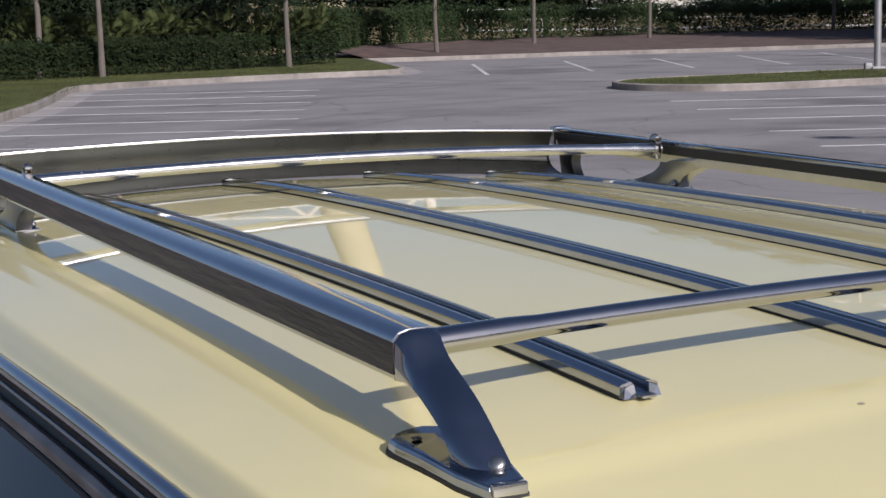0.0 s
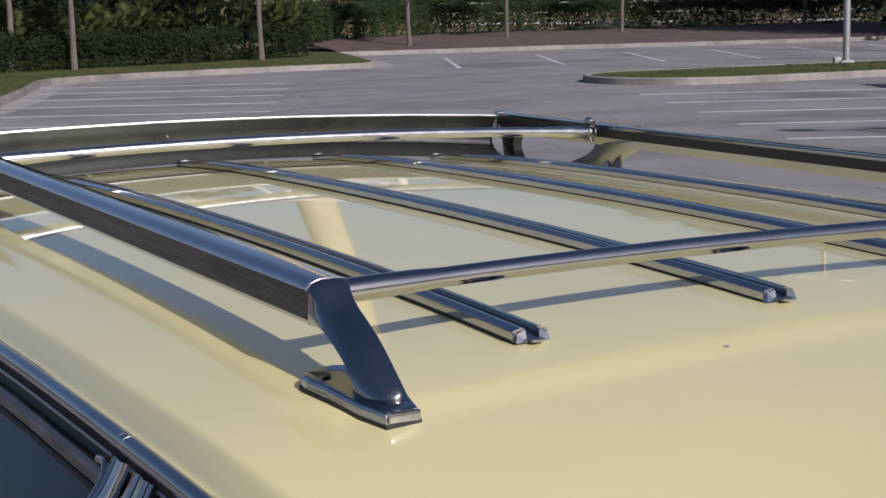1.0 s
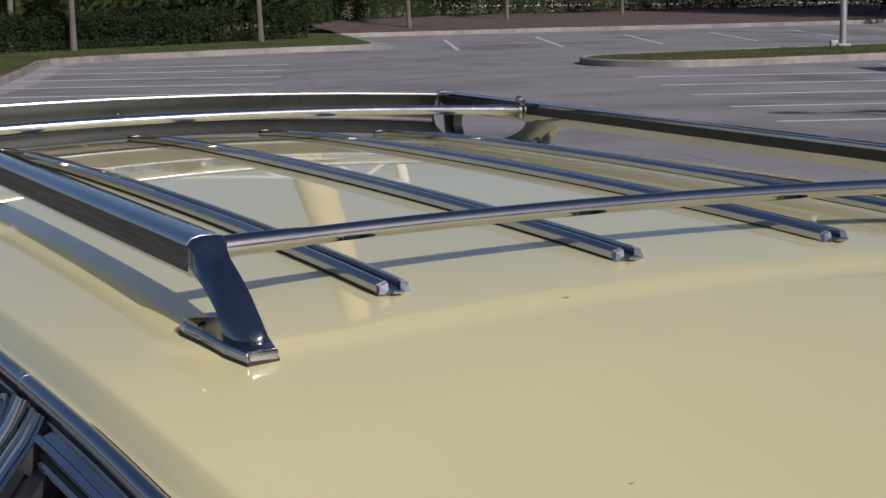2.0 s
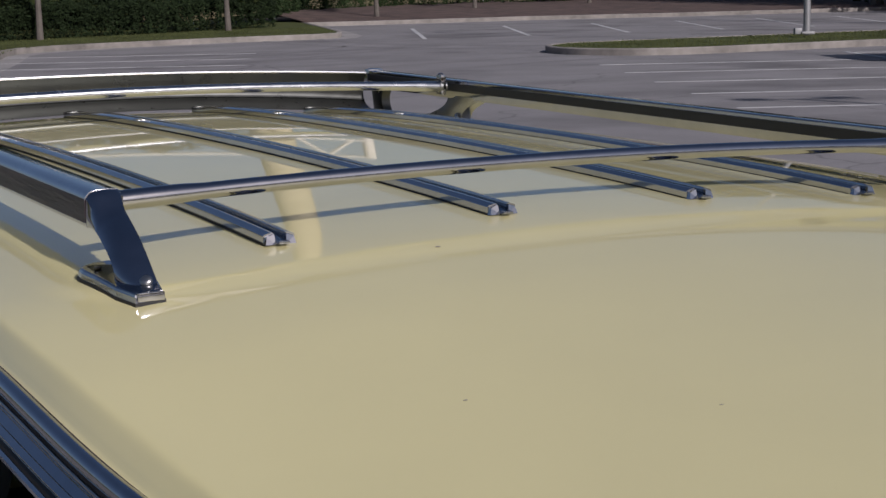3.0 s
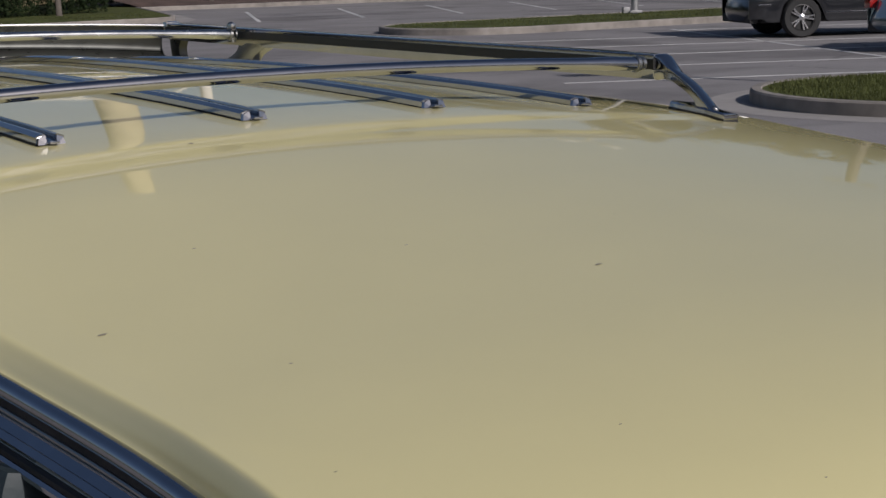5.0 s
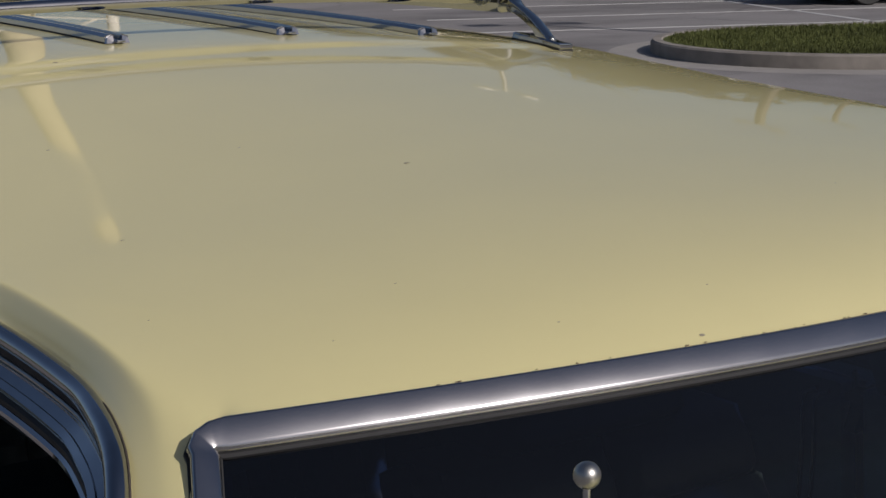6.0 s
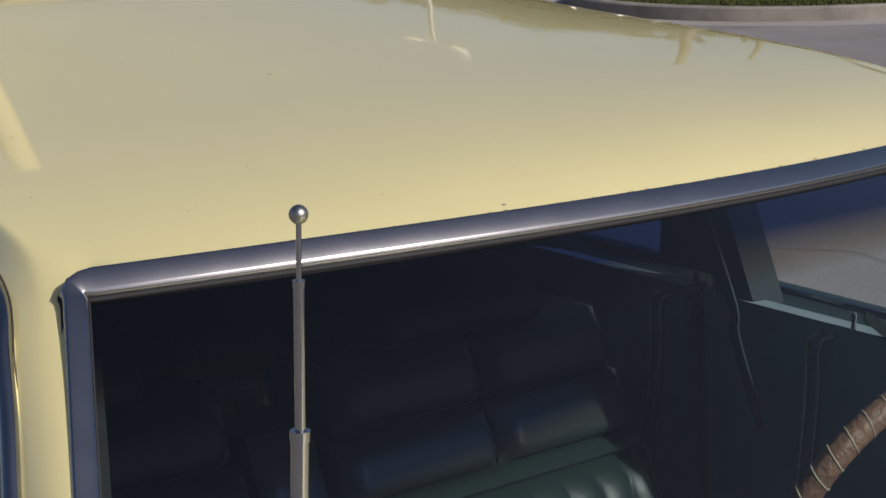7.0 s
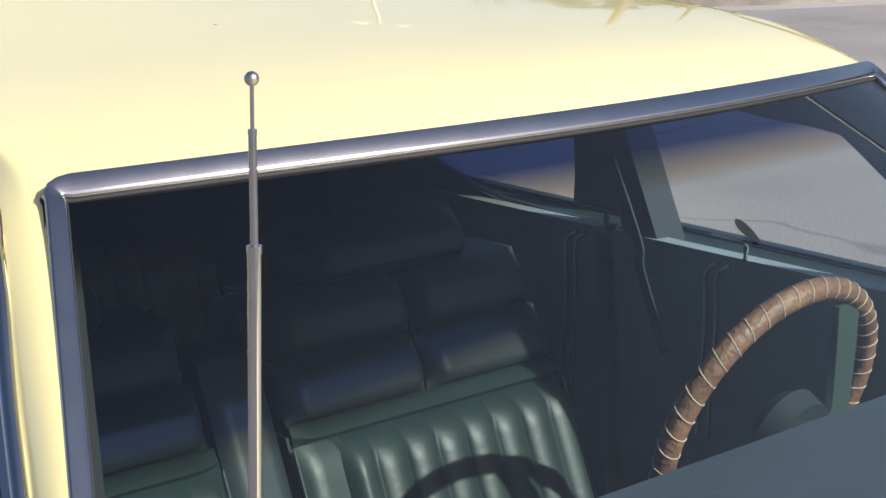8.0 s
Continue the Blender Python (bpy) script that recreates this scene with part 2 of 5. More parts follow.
def part(name, bm, mat, parent, label="", smooth=True):
    ob = new(name, finish(bm, name, mat, smooth))
    ob.parent = parent
    if label:
        tagged(ob, label)
    return ob


def thing(name, label, category, group="", m=None, kind=""):
    ob = new(name)
    ob.empty_display_size = 0.1
    if m is not None:
        ob.matrix_basis = m
    return tagged(ob, label, category, group, kind)


def structure(name, bm, mat, label, category, smooth=True, kind="structure"):
    ob = new(name, finish(bm, name, mat, smooth))
    return tagged(ob, label, category, kind=kind)


def box(bm, c, size, bevel=0.0, turn=None):
    m = Matrix.Translation(c) @ (turn.to_4x4() if turn else Matrix()) @ Matrix.Diagonal((*size, 1))
    made = bmesh.ops.create_cube(bm, size=1, matrix=m)["verts"]
    if bevel:
        edges = list({e for v in made for e in v.link_edges})
        bmesh.ops.bevel(bm, geom=edges, offset=bevel, segments=2, affect="EDGES", profile=0.7)
    return bm


def sweep(bm, pts, profile, up=(0, 0, 1), closed=False, caps=True, scales=None):
    """Sweeps a closed profile of (side, up) pairs along points."""
    pts = [Vector(p) for p in pts]
    n, rings = len(pts), []
    for i, p in enumerate(pts):
        a = pts[(i - 1) % n] if closed or i else p
        b = pts[(i + 1) % n] if closed or i < n - 1 else p
        t = (b - a).normalized()
        u = up(i) if callable(up) else Vector(up)
        side = t.cross(u).normalized()
        top = side.cross(t)
        k = scales[i] if scales else 1.0
        rings.append([bm.verts.new(p + side * x * k + top * y * k) for x, y in profile])
    k = len(profile)
    for i in range(n if closed else n - 1):
        r, q = rings[i], rings[(i + 1) % n]
        for j in range(k):
            bm.faces.new((r[j], r[(j + 1) % k], q[(j + 1) % k], q[j]))
    if caps and not closed:
        bm.faces.new(rings[0][::-1])
        bm.faces.new(rings[-1])
    return bm


def ring(r, k=12, ry=None):
    return [(r * math.cos(2 * math.pi * i / k), (ry or r) * math.sin(2 * math.pi * i / k)) for i in range(k)]


def lathe(bm, profile, k=24, m=None):
    """Turns (radius, height) pairs about z."""
    m = m or Matrix()
    rings = [[bm.verts.new(m @ Vector((r * math.cos(2 * math.pi * i / k), r * math.sin(2 * math.pi * i / k), h))) for i in range(k)] for r, h in profile]
    for a, b in zip(rings, rings[1:]):
        for i in range(k):
            bm.faces.new((a[i], a[(i + 1) % k], b[(i + 1) % k], b[i]))
    bm.faces.new(rings[0][::-1])
    bm.faces.new(rings[-1])
    return bm


def sheet(bm, rows, thick=0.0, back=None):
    """A grid of points as a surface; thick: doubled downwards along its normals' rough direction back."""
    g = [[bm.verts.new(p) for p in row] for row in rows]
    for a, b in zip(g, g[1:]):
        for i in range(len(a) - 1):
            bm.faces.new((a[i], a[i + 1], b[i + 1], b[i]))
    if thick:
        d = Vector(back).normalized() * thick
        h = [[bm.verts.new(v.co + d) for v in row] for row in g]
        for a, b in zip(h, h[1:]):
            for i in range(len(a) - 1):
                bm.faces.new((a[i], b[i], b[i + 1], a[i + 1]))
        n, k = len(g), len(g[0])
        for i in range(k - 1):
            bm.faces.new((g[0][i], h[0][i], h[0][i + 1], g[0][i + 1]))
            bm.faces.new((g[-1][i], g[-1][i + 1], h[-1][i + 1], h[-1][i]))
        for i in range(n - 1):
            bm.faces.new((g[i][0], g[i + 1][0], h[i + 1][0], h[i][0]))
            bm.faces.new((g[i][-1], h[i][-1], h[i + 1][-1], g[i + 1][-1]))
    return bm


def prism(bm, outline, z0, z1):
    a = [bm.verts.new((x, y, z0)) for x, y in outline]
    b = [bm.verts.new((x, y, z1)) for x, y in outline]
    n = len(a)
    bm.faces.new(a[::-1])
    bm.faces.new(b)
    for i in range(n):
        bm.faces.new((a[i], a[(i + 1) % n], b[(i + 1) % n], b[i]))
    return bm


def lerp(knots, t):
    """Smooth value through (t, value) knots."""
    if t <= knots[0][0]:
        return knots[0][1]
    for i in range(len(knots) - 1):
        (a, va), (b, vb) = knots[i], knots[i + 1]
        if t <= b:
            pa = knots[i - 1] if i else (a - (b - a), va - (vb - va))
            pb = knots[i + 2] if i + 2 < len(knots) else (b + (b - a), vb + (vb - va))
            sa, sb = (vb - pa[1]) / (b - pa[0]), (pb[1] - va) / (pb[0] - a)
            h, u = b - a, (t - a) / (b - a)
            return (2*u**3 - 3*u*u + 1) * va + (u**3 - 2*u*u + u) * h * sa + (3*u*u - 2*u**3) * vb + (u**3 - u*u) * h * sb
    return knots[-1][1]


def curve3(pts, n=8):
    """Smooth points through a few given ones."""
    out = []
    ks = [[(float(i), p[k]) for i, p in enumerate(pts)] for k in range(3)]
    for i in range((len(pts) - 1) * n + 1):
        out.append(Vector([lerp(k, i / n) for k in ks]))
    return out


BM = bmesh.new

# ---- the station wagon ----
CAR = pose(0, 0, 0.0172, 0.558, 0.595, 0)
wagon = thing("station_wagon", "cream yellow vintage station wagon with chrome roof rack on asphalt", "car", m=CAR)

XC = 0.012
ZC = [(-1.25, 1.307), (-1.17, 1.322), (-1.12, 1.3295), (-1.05, 1.3378), (-0.95, 1.3477), (-0.8, 1.3612), (-0.61, 1.3775), (-0.3, 1.408), (-0.1, 1.428), (0.1, 1.4425),
      (0.5, 1.450), (1.0, 1.448), (1.5, 1.437), (1.8, 1.421), (2.0, 1.404)]
# half width of the roof's crease over the gutters
HW = [(-1.3, 0.632), (-1.0, 0.629), (-0.95, 0.617), (-0.9, 0.611), (-0.81, 0.609), (-0.68, 0.616), (-0.52, 0.632), (-0.41, 0.643), (-0.28, 0.655), (-0.14, 0.670), (0.1, 0.689), (0.35, 0.700), (0.7, 0.711), (1.2, 0.713), (2.0, 0.69)]
# half width of the gutter line
GW = [(-0.89, 0.631), (-0.82, 0.630), (-0.71, 0.636), (-0.56, 0.652), (-0.37, 0.680), (-0.19, 0.695), (0.2, 0.716), (0.46, 0.724), (0.75, 0.734), (1.2, 0.738), (2.0, 0.716)]
DROP = 0.024


def header_y(x):
    return -1.05 - 0.12 * max(0.0, 1 - (x / 0.615) ** 2)


def raised(x, y):
    """1 inside the panel under the rack, falling to 0 across its rounded rim."""
    dx, dy = abs(x - XC) - 0.507, abs(y - 0.94) - 0.817
    d = math.hypot(max(dx, 0), max(dy, 0)) + min(max(dx, dy), 0) - 0.12
    u = min(1, max(0, 0.5 - d / 0.028))
    return u * u * (3 - 2 * u)


def crown_z(x, y):
    """Roof without its raised panel: it rolls off towards the windshield header."""
    f = min(1.0, max(0.0, (0.05 - y) / 0.70))
    d = max(0.0, y - header_y(x))
    k = (1 - math.exp(-d / 0.095)) * f * f * (3 - 2 * f)
    side = min(1.0, max(-1.0, (x - XC) / 0.6))
    lift = 0.0165 * (0.5 + 0.5 * side) ** 2 + 0.0165 * math.exp(-(d / 0.50) ** 2) - 0.013 * max(0.0, -side) ** 2
    return lerp(ZC, y) + k * lift - (0.09 - 0.011 * k) * (x - XC) ** 2


def roof_z(x, y):
    """Crowned roof with a raised panel."""
    return crown_z(x, y) + 0.0030 * (raised(x, y) - 0.35)


def edge(y, sgn):
    """The gutter line along the roof."""
    hw = lerp(GW, y)
    return Vector((XC + sgn * hw, y, lerp(ZC, y) - 0.09 * hw * hw - DROP))


# gutter line round the front corner and down the windshield pillar
CORNER = [(0.620, -0.885, 1.2945), (0.633, -0.957, 1.2885), (0.6455, -1.004, 1.279), (0.6555, -1.030, 1.2675), (0.666, -1.052, 1.249), (0.681, -1.090, 1.213), (0.712, -1.157, 1.147), (0.741, -1.226, 1.084), (0.80, -1.37, 0.945)]


def smooth_path(knots, step):
    """Curve through knots, spaced evenly along its length."""
    ds = [0.0]
    for a, b in zip(knots, knots[1:]):
        ds.append(ds[-1] + (Vector(b) - Vector(a)).length)
    ks = [[(d, p[k]) for d, p in zip(ds, knots)] for k in range(3)]
    n = int(ds[-1] / step)
    return [Vector([lerp(k, ds[-1] * i / n) for k in ks]) for i in range(n + 1)]


def gutter_line(sgn, y_rear=1.93):
    knots = [edge(y, sgn) for y in [y_rear] + [v for v in (1.6, 1.2, 0.8, 0.4, 0.0, -0.3, -0.55, -0.74) if v < y_rear - 0.05]]
    knots += [Vector((sgn * x + XC * (1 + sgn) * 0.5, y, z)) for x, y, z in CORNER]
    return knots


def gutter_path(off, sgn, y_rear=1.93, out=0.0):
    """Path along the gutter, off metres inside it, forward and round the corner down the windshield pillar."""
    pts = smooth_path(gutter_line(sgn, y_rear), 0.012)
    res = []
    for i, p in enumerate(pts):
        t = (pts[min(i + 3, len(pts) - 1)] - pts[max(i - 3, 0)]).normalized()
        outward = Vector((sgn * 0.91, 0, 0.41))
        outward = (outward - t * outward.dot(t)).normalized()
        down = t.cross(outward)
        if down.z > 0:
            down = -down
        res.append(p + down * off + outward * out)
    return res


WB = 0.90    # height of the glass base


def ws_point(u, v, out=0.0):
    """Windshield surface: u from -1 to 1 across, v from 0 at the header to 1 at the cowl."""
    x = u * (0.615 + 0.205 * v)
    top = Vector((u * 0.615, header_y(u * 0.615), crown_z(u * 0.615, header_y(u * 0.615)) - 0.006))
    y_low = -1.05 - 0.415 - 0.20 * (1 - u * u)
    z = top.z + (WB - top.z) * v
    y = top.y + (y_low - top.y) * v
    return Vector((x, y - out * 0.65, z + out * 0.75))


XI = 0.54
# fall of the shoulder from the crown to the gutter: (share of the way out, share of the drop)
FALL = [(-0.9, 0.0), (-0.4, 0.0), (-0.2, 0.012), (-0.05, 0.055), (0.1, 0.15), (0.35, 0.39), (0.6, 0.64), (0.76, 0.84), (0.86, 0.945), (0.93, 0.985), (1.0, 1.0)]


def trim_edge(sgn, v, gap=0.0054):
    """Outer edge of the windshield side trim."""
    p = ws_point(sgn, v, 0.0090)
    gap -= 0.0090 * max(0.0, 1 - v / 0.07) ** 1.2
    return p + Vector((sgn * gap, 0, 0))


def roof_panel():
    """Roof, shoulders and windshield pillars pressed as one skin."""
    bm = BM()
    nv = 170
    cols = [XI * k / 27 for k in range(-27, 28)]
    vs = [(j / nv) ** 1.15 for j in range(nv + 1)]
    rows = []
    for v in vs:
        row = []
        for c in cols:
            x = XC + c
            y0 = header_y(x) + 0.002
            y = y0 + (1.93 - y0) * v
            row.append(bm.verts.new((x, y, roof_z(x, y))))
        rows.append(row)
    for a, b in zip(rows, rows[1:]):
        for i in range(len(cols) - 1):
            bm.faces.new((a[i], a[i + 1], b[i + 1], b[i]))
    for sgn in (-1, 1):
        G = smooth_path(gutter_line(sgn), 0.002)
        inner = [r[-1 if sgn > 0 else 0] for r in rows]
        # the pillar part: along the header to the corner, then down the trim
        extra = []
        for k in range(1, 13):
            x = XC + sgn * XI + (sgn * 0.606 - XC - sgn * XI) * k / 12
            y = header_y(x) + 0.002
            extra.append(Vector((x, y, roof_z(x, y))))
        for v in (0.0, 0.012, 0.03, 0.055, 0.085, 0.12, 0.16, 0.2, 0.25, 0.3, 0.36, 0.42, 0.5, 0.58, 0.66, 0.74, 0.82, 0.9, 0.97):
            extra.append(trim_edge(sgn, v))
        # matching stations on the gutter line
        y_of = [p.y for p in G]
        def at_y(y):
            k = min(range(len(G)), key=lambda i: abs(y_of[i] - y))
            return G[k]
        def at_z(z):
            k = min((i for i in range(len(G)) if G[i].y < -0.9), key=lambda i: abs(G[i].z - z))
            return G[k]
        stations = []
        yh = inner[0].co.y
        for v, iv in zip(vs, inner):
            y = iv.co.y
            g = edge(1.93 + (y - 1.93) * (1.93 + 0.90) / (1.93 - yh), sgn) if y > -0.5 else at_y(1.93 + (y - 1.93) * (1.93 + 0.90) / (1.93 - yh))
            stations.append((iv, Vector(iv.co), g))
        fan = []
        for k, p in enumerate(extra):
            if k < 12:
                fan.append(at_y(-0.90 - 0.118 * (k + 1) / 12))
            else:
                fan.append(at_z(min(G[min(range(len(G)), key=lambda i: abs(y_of[i] + 1.018))].z - 0.0035, p.z - 0.028 + 0.022 * min(1, (k - 12) / 8))))
        path = list(reversed(stations)) + [(None, p, g) for p, g in zip(extra, fan)]
        n0, last, net = len(stations), None, []
        for r, (vert, a, g) in enumerate(path):
            k = r - n0
            w = 0.0 if k < 0 else min(1.0, k / 18)
            w = w * w * (3 - 2 * w)
            wid = max(0.010, abs(g.x - XC) - lerp(HW, g.y)) * (1 + 1.2 * w)
            span = math.hypot(g.x - a.x, g.y - a.y)
            fs = 1 - 1.9 * wid / max(span, 2.2 * wid)
            drop = crown_z(g.x, g.y) - g.z
            fr = [fs * i / 14 for i in range(15)] + [fs + (1 - fs) * i / 16 for i in range(1, 17)]
            col = []
            for f in fr:
                b = a.lerp(g, f)
                q = 1 - (1 - f) * span / wid
                z = roof_z(b.x, b.y) - drop * (lerp(FALL, q) if q > -0.9 else 0.0)
                if k >= 0:
                    z += (a.z - roof_z(a.x, a.y)) * (1 - f)
                bul = 4 * f * (1 - f)
                pil = b + Vector((sgn * 0.72, -0.32, 0.60)) * 0.0035 * bul
                p = Vector((b.x, b.y, z)).lerp(pil, w)
                col.append(p)
            net.append((vert, col))
        for _ in range(40):
            old = [c for v, c in net]
            new_cols = []
            for r in range(len(old)):
                if r < n0 - 14 or r == len(old) - 1:
                    new_cols.append(old[r])
                    continue
                m = len(old[r])
                mean = [(old[r - 1][i] + old[r + 1][i]) * 0.5 for i in range(m)]
                new_cols.append([old[r][0]] + [old[r][i].lerp(mean[i], 0.5 * min(1.0, i / 7) ** 2) for i in range(1, m - 1)] + [old[r][-1]])
            net = [(v, c) for (v, c0), c in zip(net, new_cols)]
        for vert, col in net:
            ring_v = [vert or bm.verts.new(col[0])] + [bm.verts.new(p) for p in col[1:]]
            if last:
                for i in range(len(col) - 1):
                    bm.faces.new((last[i], last[i + 1], ring_v[i + 1], ring_v[i]))
            last = ring_v
    under = bmesh.ops.extrude_face_region(bm, geom=list(bm.faces) + list(bm.edges) + list(bm.verts), use_keep_orig=True)["geom"]
    for v in under:
        if isinstance(v, bmesh.types.BMVert):
            v.co += Vector((-0.002 * math.copysign(1, v.co.x), 0.003, -0.005))
    return part("roof_panel", bm, PAINT, wagon, "cream yellow glossy painted roof and pillars")


roof_panel()


def side_point(y, q, sgn=-1, out=0.0):
    """Point on the curved side of the greenhouse: q metres down from the gutter line, out metres proud."""
    e = edge(y, sgn)
    return e + Vector((sgn * (0.62 * q - 0.70 * q * q), 0, -0.78 * q - 0.20 * q * q)) + Vector((sgn * 0.80, 0, 0.60)) * out


def pillar_point(y, q, sgn, out=0.0):
    """Point on the pillar behind the door, q metres down from the gutter line: steep at the gutter, then sloping out."""
    low = max(0.0, q - 0.045)
    return edge(y, sgn) + Vector((sgn * (0.43 * q + 0.22 * low - 0.45 * low * low), 0, -0.90 * q + 0.08 * low)) + Vector((sgn * 0.85, 0, 0.50)) * out


def sides():
    for sgn in (-1, 1):
        rail = part("drip_rail", sweep(BM(), gutter_path(0.0075, sgn, out=0.003), ring(0.0085, 12)), CHROME, wagon, "chrome drip rail")
        a = min(gutter_path(0.0075, sgn, out=0.003), key=lambda q: abs(q.y - 0.166))
        part("joint_clip", sweep(BM(), [a + Vector((0, -0.0005, 0)), a + Vector((0, 0.0005, 0))], ring(0.0088, 12)), STEEL, rail)
        sleeve = [q for q in gutter_path(0.0075, sgn, out=0.003) if 0.169 < q.y < 0.232]
        part("rail_sleeve", sweep(BM(), sleeve, ring(0.00868, 12)), CHROME, rail, "chrome sleeve over the drip rail joint")
        part("gutter_dirt", sweep(BM(), gutter_path(0.0002, sgn, out=-0.0018), ring(0.0008, 6)), GRIME, wagon, "dark grime along the paint edge")
        up = (sgn, 0, 0.45)
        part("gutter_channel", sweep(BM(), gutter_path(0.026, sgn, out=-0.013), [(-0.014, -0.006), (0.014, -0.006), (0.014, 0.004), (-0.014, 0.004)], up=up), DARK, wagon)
        part("gutter_bead", sweep(BM(), gutter_path(0.0245, sgn, out=-0.003), ring(0.0019, 8), up=up), STEEL, wagon)
        # brown strip holds both the gutter's dirt and its shade in one colour
        part("gutter_shade", sweep(BM(), gutter_path(0.0195, sgn, out=-0.005), [(-0.006, -0.003), (0.006, -0.003), (0.006, 0.002), (-0.006, 0.002)], up=up), GRIME, wagon, "dirty brown gutter with shade in its colour")
        # chrome frame of the door windows, from the roof edge inwards
        w = [(-0.0125, -0.007), (0.0125, -0.007), (0.0125, 0.003), (0.011, 0.0055), (0.005, 0.0058), (0.0042, 0.0045), (-0.0042, 0.0045), (-0.005, 0.0058), (-0.011, 0.0055), (-0.0125, 0.003)]
        part("window_frame", sweep(BM(), gutter_path(0.0355, sgn, 0.112, -0.007), w, up=(sgn * 0.62, 0, 0.78)), CHROME, wagon, "chrome window frame with two ridges")
        part("window_seal", sweep(BM(), gutter_path(0.0515, sgn, 0.112, -0.009), ring(0.0055, 8), up=up), RUBBER, wagon, "black rubber window seal")
        part("window_bead", sweep(BM(), gutter_path(0.0595, sgn, 0.112, -0.009), ring(0.0045, 8), up=up), CHROME, wagon)
        ys = [0.180 + 1.720 * k / 24 for k in range(25)]
        part("cargo_trim", sweep(BM(), [pillar_point(y, 0.0440, sgn, -0.004) for y in ys], [(-0.0078, -0.005), (0.0078, -0.005), (0.0078, 0.001), (0.0070, 0.0028), (0.0008, 0.0046), (-0.0008, 0.0046), (-0.0070, 0.0030), (-0.0078, 0.001)], up=up), WEATHERED, wagon, "weathered silver cargo window trim")
        part("cargo_seal", sweep(BM(), [pillar_point(y, 0.0550, sgn, -0.008) for y in ys], ring(0.0036, 8), up=up), RUBBER, wagon)
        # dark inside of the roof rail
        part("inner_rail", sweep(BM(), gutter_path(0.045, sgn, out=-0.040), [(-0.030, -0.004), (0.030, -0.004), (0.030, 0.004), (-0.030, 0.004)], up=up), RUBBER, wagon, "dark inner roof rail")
        # pillars between the windows
        for yb, wide, lean in ((-0.43, 0.030, 0.05), (1.78, 0.14, 0.05)):
            pts = [side_point(yb + lean * k / 6, 0.045 + 0.385 * k / 6, sgn, -0.006) for k in range(7)]
            part("pillar", sweep(BM(), pts, [(-wide, -0.012), (wide, -0.012), (wide, 0.004), (wide * 0.5, 0.009), (wide * 0.42, 0.004), (-wide * 0.42, 0.004), (-wide * 0.5, 0.009), (-wide, 0.004)], up=up), CHROME, wagon, "chrome window pillar")
            back = [side_point(yb + lean * k / 6, 0.030 + 0.40 * k / 6, sgn, -0.020) for k in range(7)]
            part("pillar_backing", sweep(BM(), back, [(-wide - 0.035, -0.004), (wide + 0.035, -0.004), (wide + 0.035, 0.004), (-wide - 0.035, 0.004)], up=up), RUBBER, wagon, "black backing of the window pillar")
            for dy in (-wide * 0.75, wide * 0.75):
                pts = [side_point(yb + dy + lean * k / 6, 0.046 + 0.384 * k / 6, sgn, -0.001) for k in range(7)]
                part("pillar_bead", sweep(BM(), pts, ring(0.0042, 8), up=up), CHROME, wagon)
        # pillar behind the door: bright cargo frame, dark gap with a dull strip, door frame with two ridges
        def upright(y, q0, out):
            return [pillar_point(y, q0 + (0.43 - q0) * (k / 12) ** 1.5, sgn, out) for k in range(13)]
        part("pillar_backing", sweep(BM(), upright(0.146, 0.028, -0.020), [(-0.085, -0.004), (0.085, -0.004), (0.085, 0.004), (-0.085, 0.004)], up=up), RUBBER, wagon, "black backing of the window pillar")
        band = [(-0.0150, -0.008), (0.0150, -0.008), (0.0150, 0.001), (0.0125, 0.0040), (0.0060, 0.0046), (0.0040, 0.0026), (-0.0020, 0.0026), (-0.0045, 0.0048), (-0.0125, 0.0044), (-0.0150, 0.001)]
        frame_edge = part("pillar_frame", sweep(BM(), upright(0.178, 0.022, -0.002), band, up=up), CHROME, wagon, "chrome cargo window upright")
        bend = curve3([pillar_point(0.222, 0.0330, sgn, -0.004), pillar_point(0.205, 0.0315, sgn, -0.002), pillar_point(0.194, 0.036, sgn, -0.001), pillar_point(0.1895, 0.050, sgn, -0.001), pillar_point(0.1885, 0.090, sgn, -0.002)], 6)
        part("frame_bend", sweep(BM(), bend, ring(0.0046, 10), up=up), CHROME, frame_edge, "rounded chrome corner of the cargo frame")
        part("dull_strip", sweep(BM(), upright(0.152, 0.046, -0.008), [(-0.0065, -0.003), (0.0065, -0.003), (0.0060, 0.002), (-0.0060, 0.002)], up=up), SATIN, wagon, "dull metal strip in the door gap")
        jamb = [(-0.0215, -0.008), (0.0215, -0.008), (0.0215, 0.002), (0.0195, 0.0052), (0.0130, 0.0056), (0.0110, 0.0030), (0.0020, 0.0030), (-0.0010, 0.0062), (-0.0100, 0.0064), (-0.0125, 0.0034), (-0.0190, 0.0034), (-0.0215, 0.001)]
        door_frame = part("door_frame", sweep(BM(), upright(0.120, 0.022, -0.0035), jamb, up=up), CHROME, wagon, "chrome upright of the door window frame")
        gap = [pillar_point(0.0985 - 0.004 * k / 6 + 0.0008 * math.sin(2.2 * k), 0.021 + 0.050 * k / 6, sgn, -0.0050) for k in range(7)]
        part("frame_joint", sweep(BM(), gap, [(-0.0016, -0.010), (0.0016, -0.010), (0.0016, 0.0045), (-0.0016, 0.0045)], up=up), RUBBER, door_frame, "black open joint in the frame")
        # fixed glass of the cargo bay
        rows = []
        for j in range(9):
            q = 0.050 + 0.350 * j / 8
            rows.append([pillar_point(0.182 + 1.484 * i / 12, q, sgn, -0.011) for i in range(13)])
